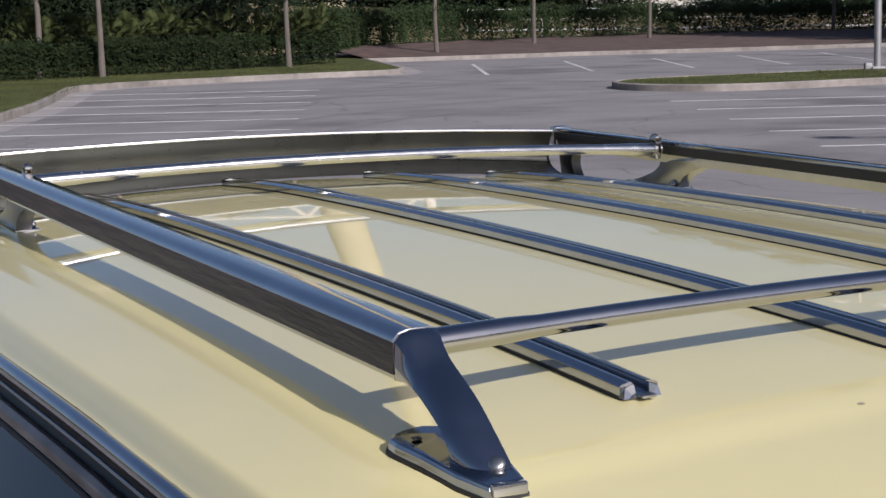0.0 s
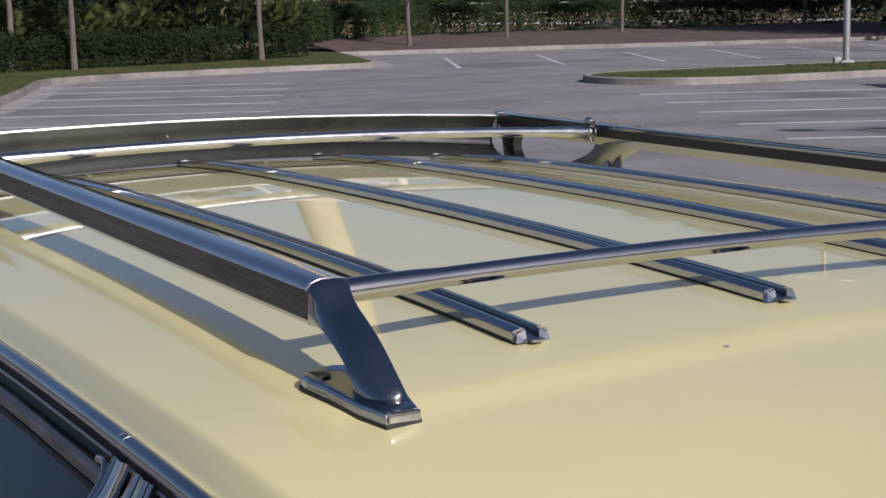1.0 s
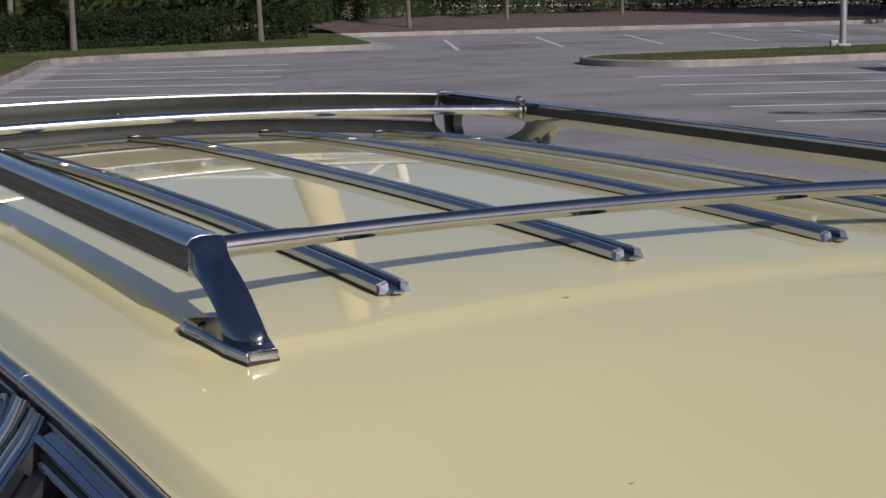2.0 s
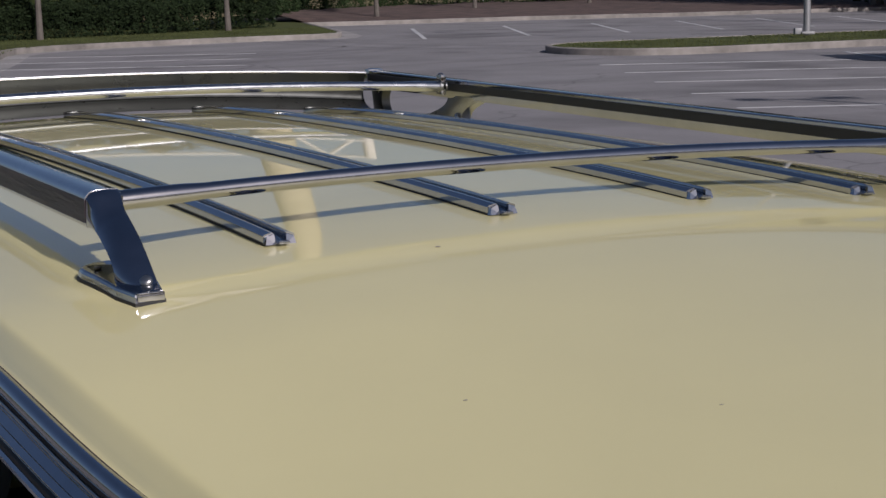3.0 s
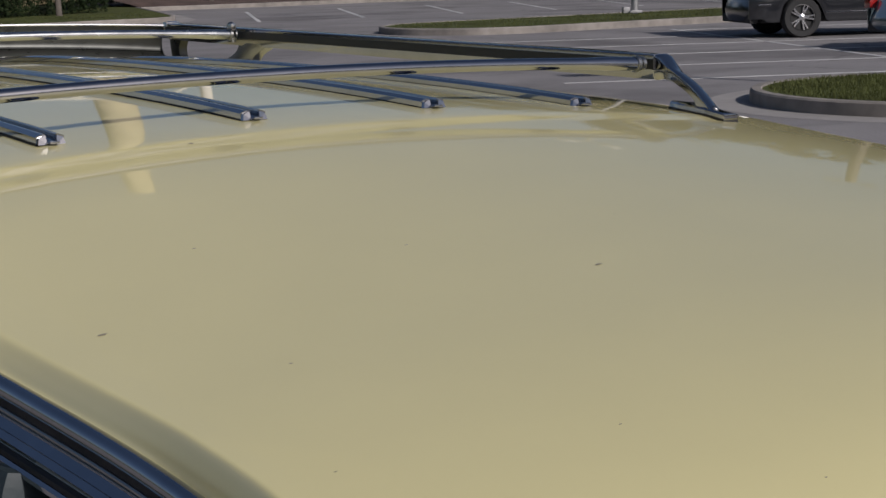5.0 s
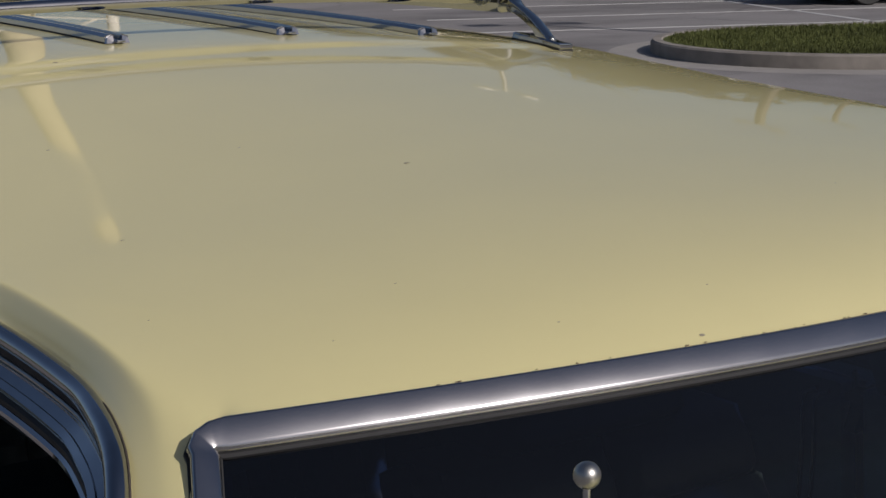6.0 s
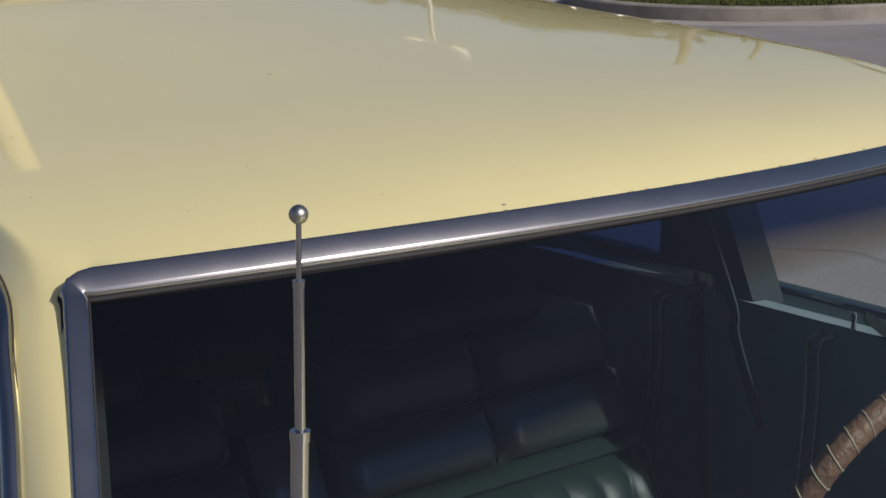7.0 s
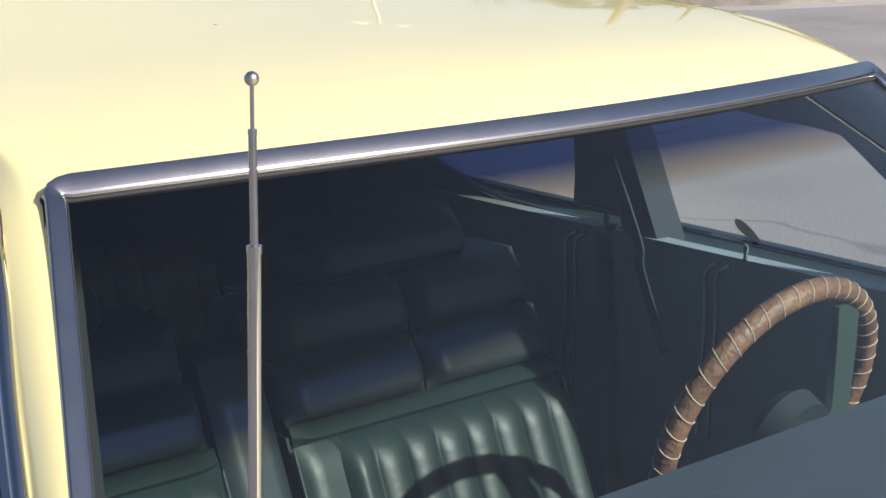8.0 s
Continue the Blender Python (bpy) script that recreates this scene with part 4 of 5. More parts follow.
def body_panels():
    for sgn in (-1, 1):
        for nm, ya, yb, lab in (("front_fender", -3.36, -1.42, "cream yellow front fender"), ("front_door", -1.414, -0.50, "cream yellow front door"),
                                ("rear_door", -0.494, 0.30, "cream yellow rear door"), ("quarter_panel", 0.306, 2.06, "cream yellow rear quarter panel")):
            n = max(8, int((yb - ya) / 0.05))
            rows = [[skin(ya + (yb - ya) * i / n, j / 12, sgn) for j in range(13)] for i in range(n + 1)]
            p = part(nm, sheet(BM(), rows, 0.015, (-sgn, 0, 0)), PAINT, wagon, lab)
            if "door" in nm:
                yh = yb - 0.14
                a = skin(yh, 0.86, sgn)
                part("door_handle", box(BM(), a + Vector((sgn * 0.014, 0, 0)), (0.02, 0.15, 0.022), 0.006), CHROME, p, "chrome door handle")
        # sill closing to the cabin
        rows = [[skin(-1.45 + 3.5 * i / 40, 1.0, sgn), Vector((sgn * 0.80, -1.45 + 3.5 * i / 40, lerp(BELT, -1.45 + 3.5 * i / 40) + 0.004)), Vector((sgn * 0.70, -1.45 + 3.5 * i / 40, lerp(BELT, -1.45 + 3.5 * i / 40) - 0.004))] for i in range(41)]
        part("belt_sill", sheet(BM(), rows, 0.01, (0, 0, -1)), VINYL, wagon, "dark green window sill")
        part("belt_moulding", sweep(BM(), [r[1] + Vector((0, 0, 0.004)) for r in rows], ring(0.006, 8)), CHROME, wagon, "thin chrome belt moulding")
    rows = []
    for i in range(21):
        y = -3.36 + (-1.60 + 3.36) * i / 20
        w = lerp(HALF, y) - 0.135
        rows.append([(w * u, y + 0.10 * (1 - u * u) * (-1 if i > 18 else 0), lerp(BELT, y) + 0.035 * (1 - u * u) + 0.012 * math.exp(-(u / 0.12) ** 2)) for u in [k / 10 - 1 for k in range(21)]])
    part("hood", sheet(BM(), rows, 0.02, (0, 0, -1)), PAINT, wagon, "cream yellow hood with a centre ridge")
    rows = [[(0.86 * u, -1.66 + 0.26 * v - 0.12 * (1 - u * u), 0.955 - 0.045 * v) for u in [k / 10 - 1 for k in range(21)]] for v in (0, 0.5, 1)]
    part("cowl", sheet(BM(), rows, 0.02, (0, 0, -1)), PAINT, wagon)
    part("floor_pan", box(BM(), (0, -0.3, 0.27), (1.72, 4.2, 0.05), 0.01), DARK, wagon)
    part("tailgate", sheet(BM(), [[(0.84 * u, 2.07, z) for u in (-1, -0.5, 0, 0.5, 1)] for z in (0.36, 0.6, 0.95)], 0.03, (0, -1, 0)), PAINT, wagon, "cream yellow tailgate")
    g = part("tailgate_window", sheet(BM(), [[((0.74 - 0.12 * v) * u, 2.05 - 0.09 * v, 0.97 + 0.38 * v) for u in (-1, -0.5, 0, 0.5, 1)] for v in (0, 0.5, 1)]), SIDEGLASS, wagon, "tinted tailgate window")
    g.visible_shadow = False
    for y, lab in ((-3.48, "chrome front bumper"), (2.14, "chrome rear bumper")):
        s = 1 if y > 0 else -1
        pts = [(1.0 * u, y - s * 0.10 * abs(u) ** 4, 0.48) for u in [k / 12 - 1 for k in range(25)]]
        part("bumper", sweep(BM(), pts, [(-0.05, -0.08), (0.03, -0.08), (0.05, -0.03), (0.05, 0.04), (0.02, 0.08), (-0.05, 0.08)]), CHROME, wagon, lab)
    part("grille", box(BM(), (0, -3.385, 0.70), (1.0, 0.04, 0.20), 0.01), DARK, wagon, "dark front grille")
    for x in (-0.40, -0.2, 0.0, 0.2, 0.40):
        part("grille_bar", box(BM(), (x, -3.412, 0.70), (0.015, 0.02, 0.19), 0.004), CHROME, wagon)
    for x in (-0.78, -0.60, 0.60, 0.78):
        lamp = part("headlight", lathe(BM(), [(0.085, 0), (0.08, 0.03), (0.05, 0.045), (0.01, 0.05)], 24, Matrix.Translation((x, -3.36, 0.70)) @ Matrix.Rotation(radians(90), 4, "X")), LAMPGLASS, wagon, "round headlight lens")
        part("bezel", lathe(BM(), [(0.098, -0.01), (0.098, 0.012), (0.086, 0.015), (0.084, 0.0)], 24, Matrix.Translation((x, -3.36, 0.70)) @ Matrix.Rotation(radians(90), 4, "X")), CHROME, lamp)
    for sgn in (-1, 1):
        part("tail_light", box(BM(), (sgn * 0.86, 2.09, 0.74), (0.08, 0.03, 0.28), 0.01), REDLENS, wagon, "tall red tail light")
    for yw in WHEEL_Y:
        for sgn in (-1, 1):
            m = Matrix.Translation((sgn * 0.80, yw, 0.335)) @ Matrix.Rotation(radians(90), 4, "Y")
            ty = part("tyre", lathe(BM(), [(0.20, -0.09), (0.30, -0.10), (0.33, -0.085), (0.34, -0.05), (0.34, 0.05), (0.33, 0.085), (0.30, 0.10), (0.20, 0.09)], 40, m), TYRE, wagon, "black road tyre")
            part("wheel_rim", lathe(BM(), [(0.20, -0.085), (0.19, -0.06), (0.08, -0.05), (0.08, 0.05), (0.19, 0.06), (0.20, 0.085)], 32, m), CHROME, ty, "chrome wheel cover")


body_panels()

# ---- interior ----
def cushion(bm, x0, x1, z0, z1, y, lean, bulge, ribs=0, nx=40, nz=12, deep=0.10, groove=0.010):
    """Padded back panel with rounded rim, optionally with upright ribs."""
    rows = []
    for j in range(nz + 1):
        v = j / nz
        row = []
        for i in range(nx + 1):
            u = i / nx
            e = min(1, min(u, 1 - u) * (x1 - x0) / 0.03) * min(1, min(v, 1 - v) * (z1 - z0) / 0.03)
            b = bulge * (1 - (1 - e) ** 2)
            if ribs:
                b += groove * (abs(math.sin(math.pi * u * ribs)) ** 0.6 - 0.5) * min(1, e * 2)
            row.append((x0 + (x1 - x0) * u, y + lean * (z0 + (z1 - z0) * v - 0.5) - b, z0 + (z1 - z0) * v))
        rows.append(row)
    return sheet(bm, rows, deep, (0, 1, 0))


def front_seat(x0, x1):
    y, lean = -0.555, 0.43
    back = part("seat_back", cushion(BM(), x0, x1, 0.38, 0.735, y, lean, 0.024), VINYL, wagon, "dark green vinyl seat back with a pleated panel")
    part("pleated_panel", cushion(BM(), x0 + 0.066, x1 - 0.012, 0.39, 0.727, y - 0.012, lean, 0.030, ribs=8, nx=180, groove=0.013), VINYL, back, "dark green pleated vinyl panel")
    part("seat_roll", cushion(BM(), x0 + 0.006, x1 - 0.006, 0.722, 0.750, y - 0.008, lean, 0.034), VINYL, back, "dark padded roll above the pleats")
    m = (x0 + x1) / 2
    for a, b in ((x0 + 0.006, m - 0.002), (m + 0.002, x1 - 0.012)):
        for c, d in ((0.750, 0.835), (0.838, 0.930)):
            k = 0.012 if c > 0.8 else 0.0
            part("seat_pad", cushion(BM(), a + k * (a < m - 0.1), b - k * (b > m + 0.1), c, d, y, lean, 0.036), PADDING, back, "dark green vinyl pad toned for its light")
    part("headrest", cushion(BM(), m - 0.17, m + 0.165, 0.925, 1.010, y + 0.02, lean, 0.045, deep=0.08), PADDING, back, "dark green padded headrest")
    for k in (-0.05, 0.05):
        part("headrest_post", sweep(BM(), [(m + k, y + 0.23, 0.90), (m + k, y + 0.25, 0.96)], ring(0.006, 8)), CHROME, back)
    part("seat_back_shell", box(BM(), (m, y + 0.17, 0.66), (x1 - x0 - 0.01, 0.08, 0.56), 0.02, Matrix.Rotation(-0.406, 3, "X")), VINYL_DARK, back)
    part("seat_cushion", box(BM(), (m, y - 0.28, 0.36), (x1 - x0, 0.52, 0.14), 0.03), VINYL, wagon, "dark green vinyl seat cushion")
    for x in (x0 + 0.003, x1 - 0.003):
        pts = curve3([(x, y + lean * (z - 0.5) - 0.012, z) for z in (0.40, 0.55, 0.66, 0.72)], 6)
        part("piping", sweep(BM(), pts, ring(0.003, 8)), VINYL, back)


front_seat(0.06, 0.625)
# filler added in the seat gap to block sun from the rear seat
part("center_blocker", cushion(BM(), -0.052, 0.052, 0.40, 0.86, -0.545, 0.43, 0.020), PADDING, wagon, "dark green padded block added between the front seats")
front_seat(-0.625, -0.06)
rear = part("rear_seat_back", cushion(BM(), -0.60, 0.60, 0.48, 0.80, 0.50, 0.2, 0.03, ribs=19, nx=252, groove=0.027), REARVINYL_LIT, wagon, "green pleated rear seat back lightened for the dim cabin")
part("rear_seat_top", cushion(BM(), -0.60, 0.60, 0.806, 0.90, 0.50, 0.2, 0.03), VINYL, rear)
part("rear_seat_cushion", box(BM(), (0, 0.27, 0.40), (1.38, 0.50, 0.17), 0.03), VINYL, wagon)
part("cargo_floor", box(BM(), (0, 1.30, 0.62), (1.40, 1.30, 0.04), 0.01), CARPET, wagon)
part("cabin_floor", box(BM(), (0, -0.55, 0.305), (1.66, 2.2, 0.02), 0.005), CARPET, wagon)
rows = [[((lerp(HW, y) - 0.03) * u, y, lerp(ZC, y) - 0.05 - 0.06 * u * u) for u in [k / 8 - 1 for k in range(17)]] for y in [-0.98 + 2.88 * k / 20 for k in range(21)]]
part("headliner", sheet(BM(), rows, 0.01, (0, 0, -1)), VINYL_DARK, wagon, "dark green headliner")
rows = [[(u * 0.62, header_y(u * 0.6) + 0.035 + 0.09 * v, crown_z(u * 0.6, header_y(u * 0.6) + 0.03) - 0.022 - 0.012 * v) for u in [k / 10 - 1 for k in range(21)]] for v in (0, 1)]
part("inner_header", sheet(BM(), rows, 0.012, (0, 0, -1)), RUBBER, wagon)
# dashboard
pts = [(u * 0.74, -1.50, 0.84) for u in [k / 10 - 1 for k in range(21)]]
part("dashboard", sweep(BM(), pts, [(-0.215, 0.105), (-0.237, 0.085), (-0.237, -0.02), (-0.20, -0.25), (0.06, -0.25), (0.06, 0.06)]), DASH, wagon, "dark blue green padded dashboard")

for sgn in (-1, 1):
    for nm, ya, yb in (("front_door_panel", -1.40, -0.52), ("rear_door_panel", -0.48, 0.26)):
        rows = [[(sgn * (0.74 - 0.05 * v), ya + (yb - ya) * i / 12, 0.36 + 0.61 * v) for i in range(13)] for v in [k / 8 for k in range(9)]]
        p = part(nm, sheet(BM(), rows, 0.03, (sgn, 0, 0)), DOORVINYL_LIT, wagon, "green vinyl door panel lightened for the dim cabin")
        for k in range(2):
            y0 = (-0.745 if "front" in nm else -0.435) + 0.022 * k
            pts = curve3([(sgn * 0.700, y0 + 0.015, 0.66), (sgn * 0.692, y0, 0.85), (sgn * 0.686, y0 - 0.004, 0.935), (sgn * 0.686, y0 - 0.028, 0.956)], 6)
            part("trim_strip", sweep(BM(), pts, ring(0.0036, 10), up=(sgn, 0, 0)), ALLOY, p, "thin chrome trim strip")
        yk = -0.80 if "front" in nm else -0.505
        part("lock_knob", lathe(BM(), [(0.004, 0), (0.003, 0.012), (0.0055, 0.016), (0.0055, 0.024), (0.003, 0.027)], 12, Matrix.Translation((sgn * 0.69, yk, 0.968))), CHROME, p)
    # pillar box deepened outwards to block a sun beam on the rear seat
    part("inner_pillar", box(BM(), (sgn * 0.692, -0.562, 1.085), (0.068, 0.074, 0.36), 0.016, Matrix.Rotation(radians(-8), 3, "X") @ Matrix.Rotation(sgn * -0.30, 3, "Y")), PADDING, wagon)
    pts = curve3([(sgn * 0.630, -0.562, 1.118), (sgn * 0.652, -0.612, 0.972), (sgn * 0.654, -0.618, 0.924), (sgn * 0.668, -0.662, 0.793)], 6)
    part("seat_belt", sweep(BM(), pts, [(-0.008, -0.002), (0.008, -0.002), (0.008, 0.002), (-0.008, 0.002)], up=(-sgn, 0, 0.2)), VINYL, wagon, "green seat belt webbing on the pillar")
    up_line = [(-0.50, 0.981), (-0.35, 0.981), (-0.22, 0.986), (-0.14, 1.002), (-0.07, 1.025), (0.0, 1.055), (0.10, 1.105), (0.2, 1.16)]
    rows = [[(sgn * 0.700, y, 0.90) for y, z in up_line], [(sgn * (0.735 - 0.33 * (z - 0.95)), y, z - 0.016) for y, z in up_line]]
    sill = part("rear_sill", sheet(BM(), rows, 0.02, (sgn, 0, 0)), VINYL, wagon, "dark green sill sweeping up to the pillar")
    part("sill_edge", sweep(BM(), [Vector(p) + Vector((0, 0, 0.002)) for p in rows[1]], ring(0.006, 8)), STEEL, sill)
    rows = [[(sgn * (0.76 - 0.03 * v), 0.28 + 1.76 * i / 10, 0.32 + 0.65 * v) for i in range(11)] for v in (0, 0.5, 1)]
    part("cargo_side_panel", sheet(BM(), rows, 0.02, (sgn, 0, 0)), VINYL_DARK, wagon, "very dark green cargo side panel")
    part("inner_pillar", box(BM(), (sgn * 0.695, 0.22, 1.10), (0.04, 0.12, 0.38), 0.012, Matrix.Rotation(sgn * -0.30, 3, "Y")), VINYL_DARK, wagon)


def steering_wheel():
    c = Vector((0.414, -1.065, 0.850))
    turn = Matrix.Rotation(radians(109.4), 3, "X")
    R = 0.196
    def on(a, r=R, h=0.0):
        return c + turn @ Vector((r * math.cos(a), r * math.sin(a), -h))
    nrm = turn @ Vector((0, 0, 1))
    wheel = part("steering_wheel", sweep(BM(), [on(2 * math.pi * i / 64) for i in range(64)], ring(0.0158, 14), up=tuple(nrm), closed=True), LEATHER, wagon, "steering wheel rim wrapped in laced brown leather")
    for k in range(46):
        a = 2 * math.pi * k / 46
        pts = []
        t = turn @ Vector((-math.sin(a), math.cos(a), 0))
        rad = turn @ Vector((math.cos(a), math.sin(a), 0))
        for i in range(12):
            b = 2 * math.pi * i / 12
            pts.append(on(a) + (rad * math.cos(b) + nrm * math.sin(b)) * 0.0163 + t * 0.006 * math.sin(b))
        part("lacing", sweep(BM(), pts, ring(0.0009, 5), up=tuple(t), closed=True), THREAD, wheel)
    def flat(px, py, h):
        return c + turn @ Vector((px, py, -h))
    for pts in ([flat(0.083, 0.168, -0.004), flat(0.108, 0.09, -0.012), flat(0.128, 0.0, -0.024), flat(0.10, -0.07, -0.03)], [on(-1.3, 0.03, -0.035), on(-1.3, 0.10, -0.022), on(-1.3, R - 0.01, -0.004)]):
        w = 0.024
        part("spoke", sweep(BM(), pts, [(-w, -0.004), (w, -0.004), (w * 0.85, 0.005), (-w * 0.85, 0.005)], up=tuple(nrm)), SPOKE, wheel, "pale green spoke")
    part("hub", lathe(BM(), [(0.055, -0.06), (0.06, -0.03), (0.045, -0.012), (0.01, -0.008)], 24, Matrix.Translation(c) @ turn.to_4x4() @ Matrix.Rotation(math.pi, 4, "X")), PADDING, wheel)
    part("steering_column", sweep(BM(), [on(0, 0, -0.04), on(0, 0, -0.40)], ring(0.03, 14), up=(1, 0, 0)), VINYL_DARK, wagon)


steering_wheel()

# ---- ground, lines and kerbs ----
bm = BM()
prism(bm, [(-500, -500), (500, -500), (500, 500), (-500, 500)], -0.3, 0.0)
structure("ground", bm, ASPHALT, "worn grey asphalt parking lot", "asphalt", smooth=False)

TH = radians(-23.9)
U, N = Vector((math.cos(TH), math.sin(TH))), Vector((-math.sin(TH), math.cos(TH)))


def line(a, b, w=0.10, name="parking_line"):
    a, b = Vector(a), Vector(b)
    n = Vector((-(b - a).y, (b - a).x)).normalized() * w / 2
    bm = prism(BM(), [(a + n)[:2], (a - n)[:2], (b - n)[:2], (b + n)[:2]], 0.0, 0.004)
    return structure(name, bm, LINE, "worn white painted parking line", "road marking", smooth=False)


def lot(e, c):
    return U * e + N * c


for k in range(-1, 5):
    c = 29.94 - 2.675 * k
    if k >= 0:
        line(lot(4.9, c), lot(10.6, c), 0.085)
    line(lot(10.6, c), lot(16.0, c))
line(lot(10.6, 33.0), lot(10.6, 17.4))
for k in range(0, 10):
    c = 38.03 - 2.675 * k
    line(lot(-7.6, c), lot(-1.9, c), 0.075)
for k in range(0, 12):
    a = Vector((24.5 + 3.35 * k, 48.8 - 0.30 * k))
    line(a, a + Vector((-4.0 - 0.17 * k, -8.7)), 0.12)


def kerb(outline, closed, h=0.15, w=0.16, name="kerb"):
    """Rounded concrete kerb along the outer edge of a bed."""
    pts = [(x, y, 0.0) for x, y in outline]
    prof = [(-w / 2, -0.05), (w / 2, -0.05), (w / 2, h - 0.05), (w / 2 - 0.04, h), (-w / 2 + 0.02, h), (-w / 2, h - 0.02)]
    prof = [(-a, b) for a, b in prof]
    return structure(name, sweep(BM(), pts, prof, closed=closed), CONCRETE, "pale worn concrete kerb", "kerb")


def stadium(c, axis, half, length, n=20):
    a = Vector(axis).normalized()
    b = Vector((-a.y, a.x))
    c = Vector(c)
    out = []
    for i in range(n + 1):
        t = math.pi / 2 + math.pi * i / n
        out.append(c + a * half * math.cos(t) + b * half * math.sin(t))
    for i in range(n + 1):
        t = -math.pi / 2 + math.pi * i / n
        out.append(c + a * (length + half * math.cos(t)) + b * half * math.sin(t))
    return [(p.x, p.y) for p in out]


def grow(outline, d):
    """Moves a closed counter-clockwise outline inwards by d."""
    n, out = len(outline), []
    for i in range(n):
        a, b, c = Vector(outline[i - 1]), Vector(outline[i]), Vector(outline[(i + 1) % n])
        t = (c - a).normalized()
        out.append(tuple((b + Vector((-t.y, t.x)) * d)[:2]))
    return out


def inside(p, poly):
    x, y = p
    c = False
    for i in range(len(poly)):
        (x1, y1), (x2, y2) = poly[i - 1], poly[i]
        if (y1 > y) != (y2 > y) and x < (x2 - x1) * (y - y1) / (y2 - y1) + x1:
            c = not c
    return c


def blades(name, poly, count, h, label, z=0.14, near=None):
    rng = random.Random(len(name) + count)
    xs, ys = [p[0] for p in poly], [p[1] for p in poly]
    vs, fs = [], []
    while len(fs) < count:
        p = (rng.uniform(min(xs), max(xs)), rng.uniform(min(ys), max(ys)))
        if not inside(p, poly) or (near and not near(p)):
            continue
        a, hh, w = rng.uniform(0, 6.28), h * rng.uniform(0.5, 1.2), h * 0.12
        lx, ly = math.cos(a) * hh * rng.uniform(0, 0.6), math.sin(a) * hh * rng.uniform(0, 0.6)
        b = rng.uniform(0, 6.28)
        dx, dy = math.cos(b) * w, math.sin(b) * w
        k = len(vs)
        vs += [(p[0] - dx, p[1] - dy, z), (p[0] + dx, p[1] + dy, z), (p[0] + lx, p[1] + ly, z + hh)]
        fs.append((k, k + 1, k + 2))
    me = bpy.data.meshes.new(name)
    me.from_pydata(vs, [], fs)
    me.materials.append(GRASS)
    return tagged(new(name, me), label, "grass", kind="stuff")


ISLAND_A = stadium((20.6, 29.6), (1, 0.0), 2.25, 24)
ISLAND_B = stadium((13.55, 10.4), U, 2.15, 9)
for nm, isl in (("island_far", ISLAND_A), ("island_near", ISLAND_B)):
    kerb(grow(isl, 0.08), True)
    bed = prism(BM(), grow(isl, 0.12), -0.05, 0.135)
    structure("lawn", bed, GRASS, "green mown grass on a kerbed island", "lawn", smooth=False)
blades("island_grass", grow(ISLAND_B, 0.2), 42000, 0.045, "green grass blades on the island", near=lambda p: p[0] < 19)
blades("far_island_grass", grow(ISLAND_A, 0.2), 16000, 0.045, "green grass blades on the far island")

LAWN = [(-40, 21), (1.2, 21), (3.3, 25), (5.0, 29), (6.2, 31.9), (7.5, 35.6), (8.6, 39.0), (9.3, 40.2), (10.4, 41.0), (12.0, 41.6), (15.4, 42.5), (18.4, 42.7), (19.2, 43.1), (19.8, 44.3), (21.2, 48.5), (23.1, 54.6), (24.0, 62), (-40, 62)]
structure("lawn", prism(BM(), LAWN, -0.05, 0.135), GRASS, "green mown lawn behind a kerb", "lawn", smooth=False)
kerb(LAWN[1:16], False)
blades("lawn_grass", [(3, 25), (5.2, 29), (8.9, 39.0), (10.5, 41.1), (18.9, 43), (19.8, 44.6), (21, 49), (8, 46), (0, 42), (0, 26)], 22000, 0.045, "green lawn grass blades")
BED = [(23.2, 54.5), (26.6, 54.1), (31.8, 53.9), (38.2, 52.4), (44.5, 51.7), (60, 50.2), (95, 48), (95, 72), (24, 62)]
structure("mulch_bed", prism(BM(), BED, -0.05, 0.14), MULCH, "brown mulch bed under the hedge", "mulch", smooth=False)
kerb(BED[:7], False)
# the bed climbs from the kerb towards the hedge
FRONT = [(23.4, 55.2), (26.6, 54.4), (31.8, 54.2), (38.2, 52.7), (44.5, 52.0), (60, 50.5), (90, 48.5)]
BACK = [(22.6, 57.0), (26.0, 61.0), (33.2, 66.2), (38.1, 67.0), (47.5, 67.0), (62, 65.6), (90, 60.5)]
rows = []
for j in range(9):
    v, row = j / 8, []
    for i in range(61):
        k, f = min(5, i // 10), i / 10 - min(5, i // 10)
        a = Vector(FRONT[k]).lerp(Vector(FRONT[k + 1]), f)
        p = a.lerp(Vector(BACK[k]).lerp(Vector(BACK[k + 1]), f), v)
        row.append((p.x, p.y, 0.146 + 0.36 * v * (1.2 - 0.2 * v) + 0.09 * v * noise.noise((p.x * 0.7, p.y * 0.7, 2.0))))
    rows.append(row)
structure("mulch_slope", sheet(BM(), rows), MULCH, "brown mulch rising from the kerb to the hedge", "mulch")



def strip(name, pts, w, mat, label, category, z=0.003, ends=0.4):
    """Thin flat strip on the ground along points, with tapered ends."""
    pts = [Vector((*p, 0)) for p in pts]
    bm, prev, n = BM(), None, len(pts)
    for i, p in enumerate(pts):
        t = (pts[min(i + 1, n - 1)] - pts[max(i - 1, 0)]).normalized()
        k = min(1.0, ends + (1 - ends) * min(i, n - 1 - i) / 3)
        q = Vector((-t.y, t.x, 0)) * w / 2 * k
        a = [bm.verts.new(p + q + Vector((0, 0, z))), bm.verts.new(p - q + Vector((0, 0, z)))]
        if prev:
            bm.faces.new((prev[0], prev[1], a[1], a[0]))
        prev = a
    return structure(name, bm, mat, label, category, smooth=False)


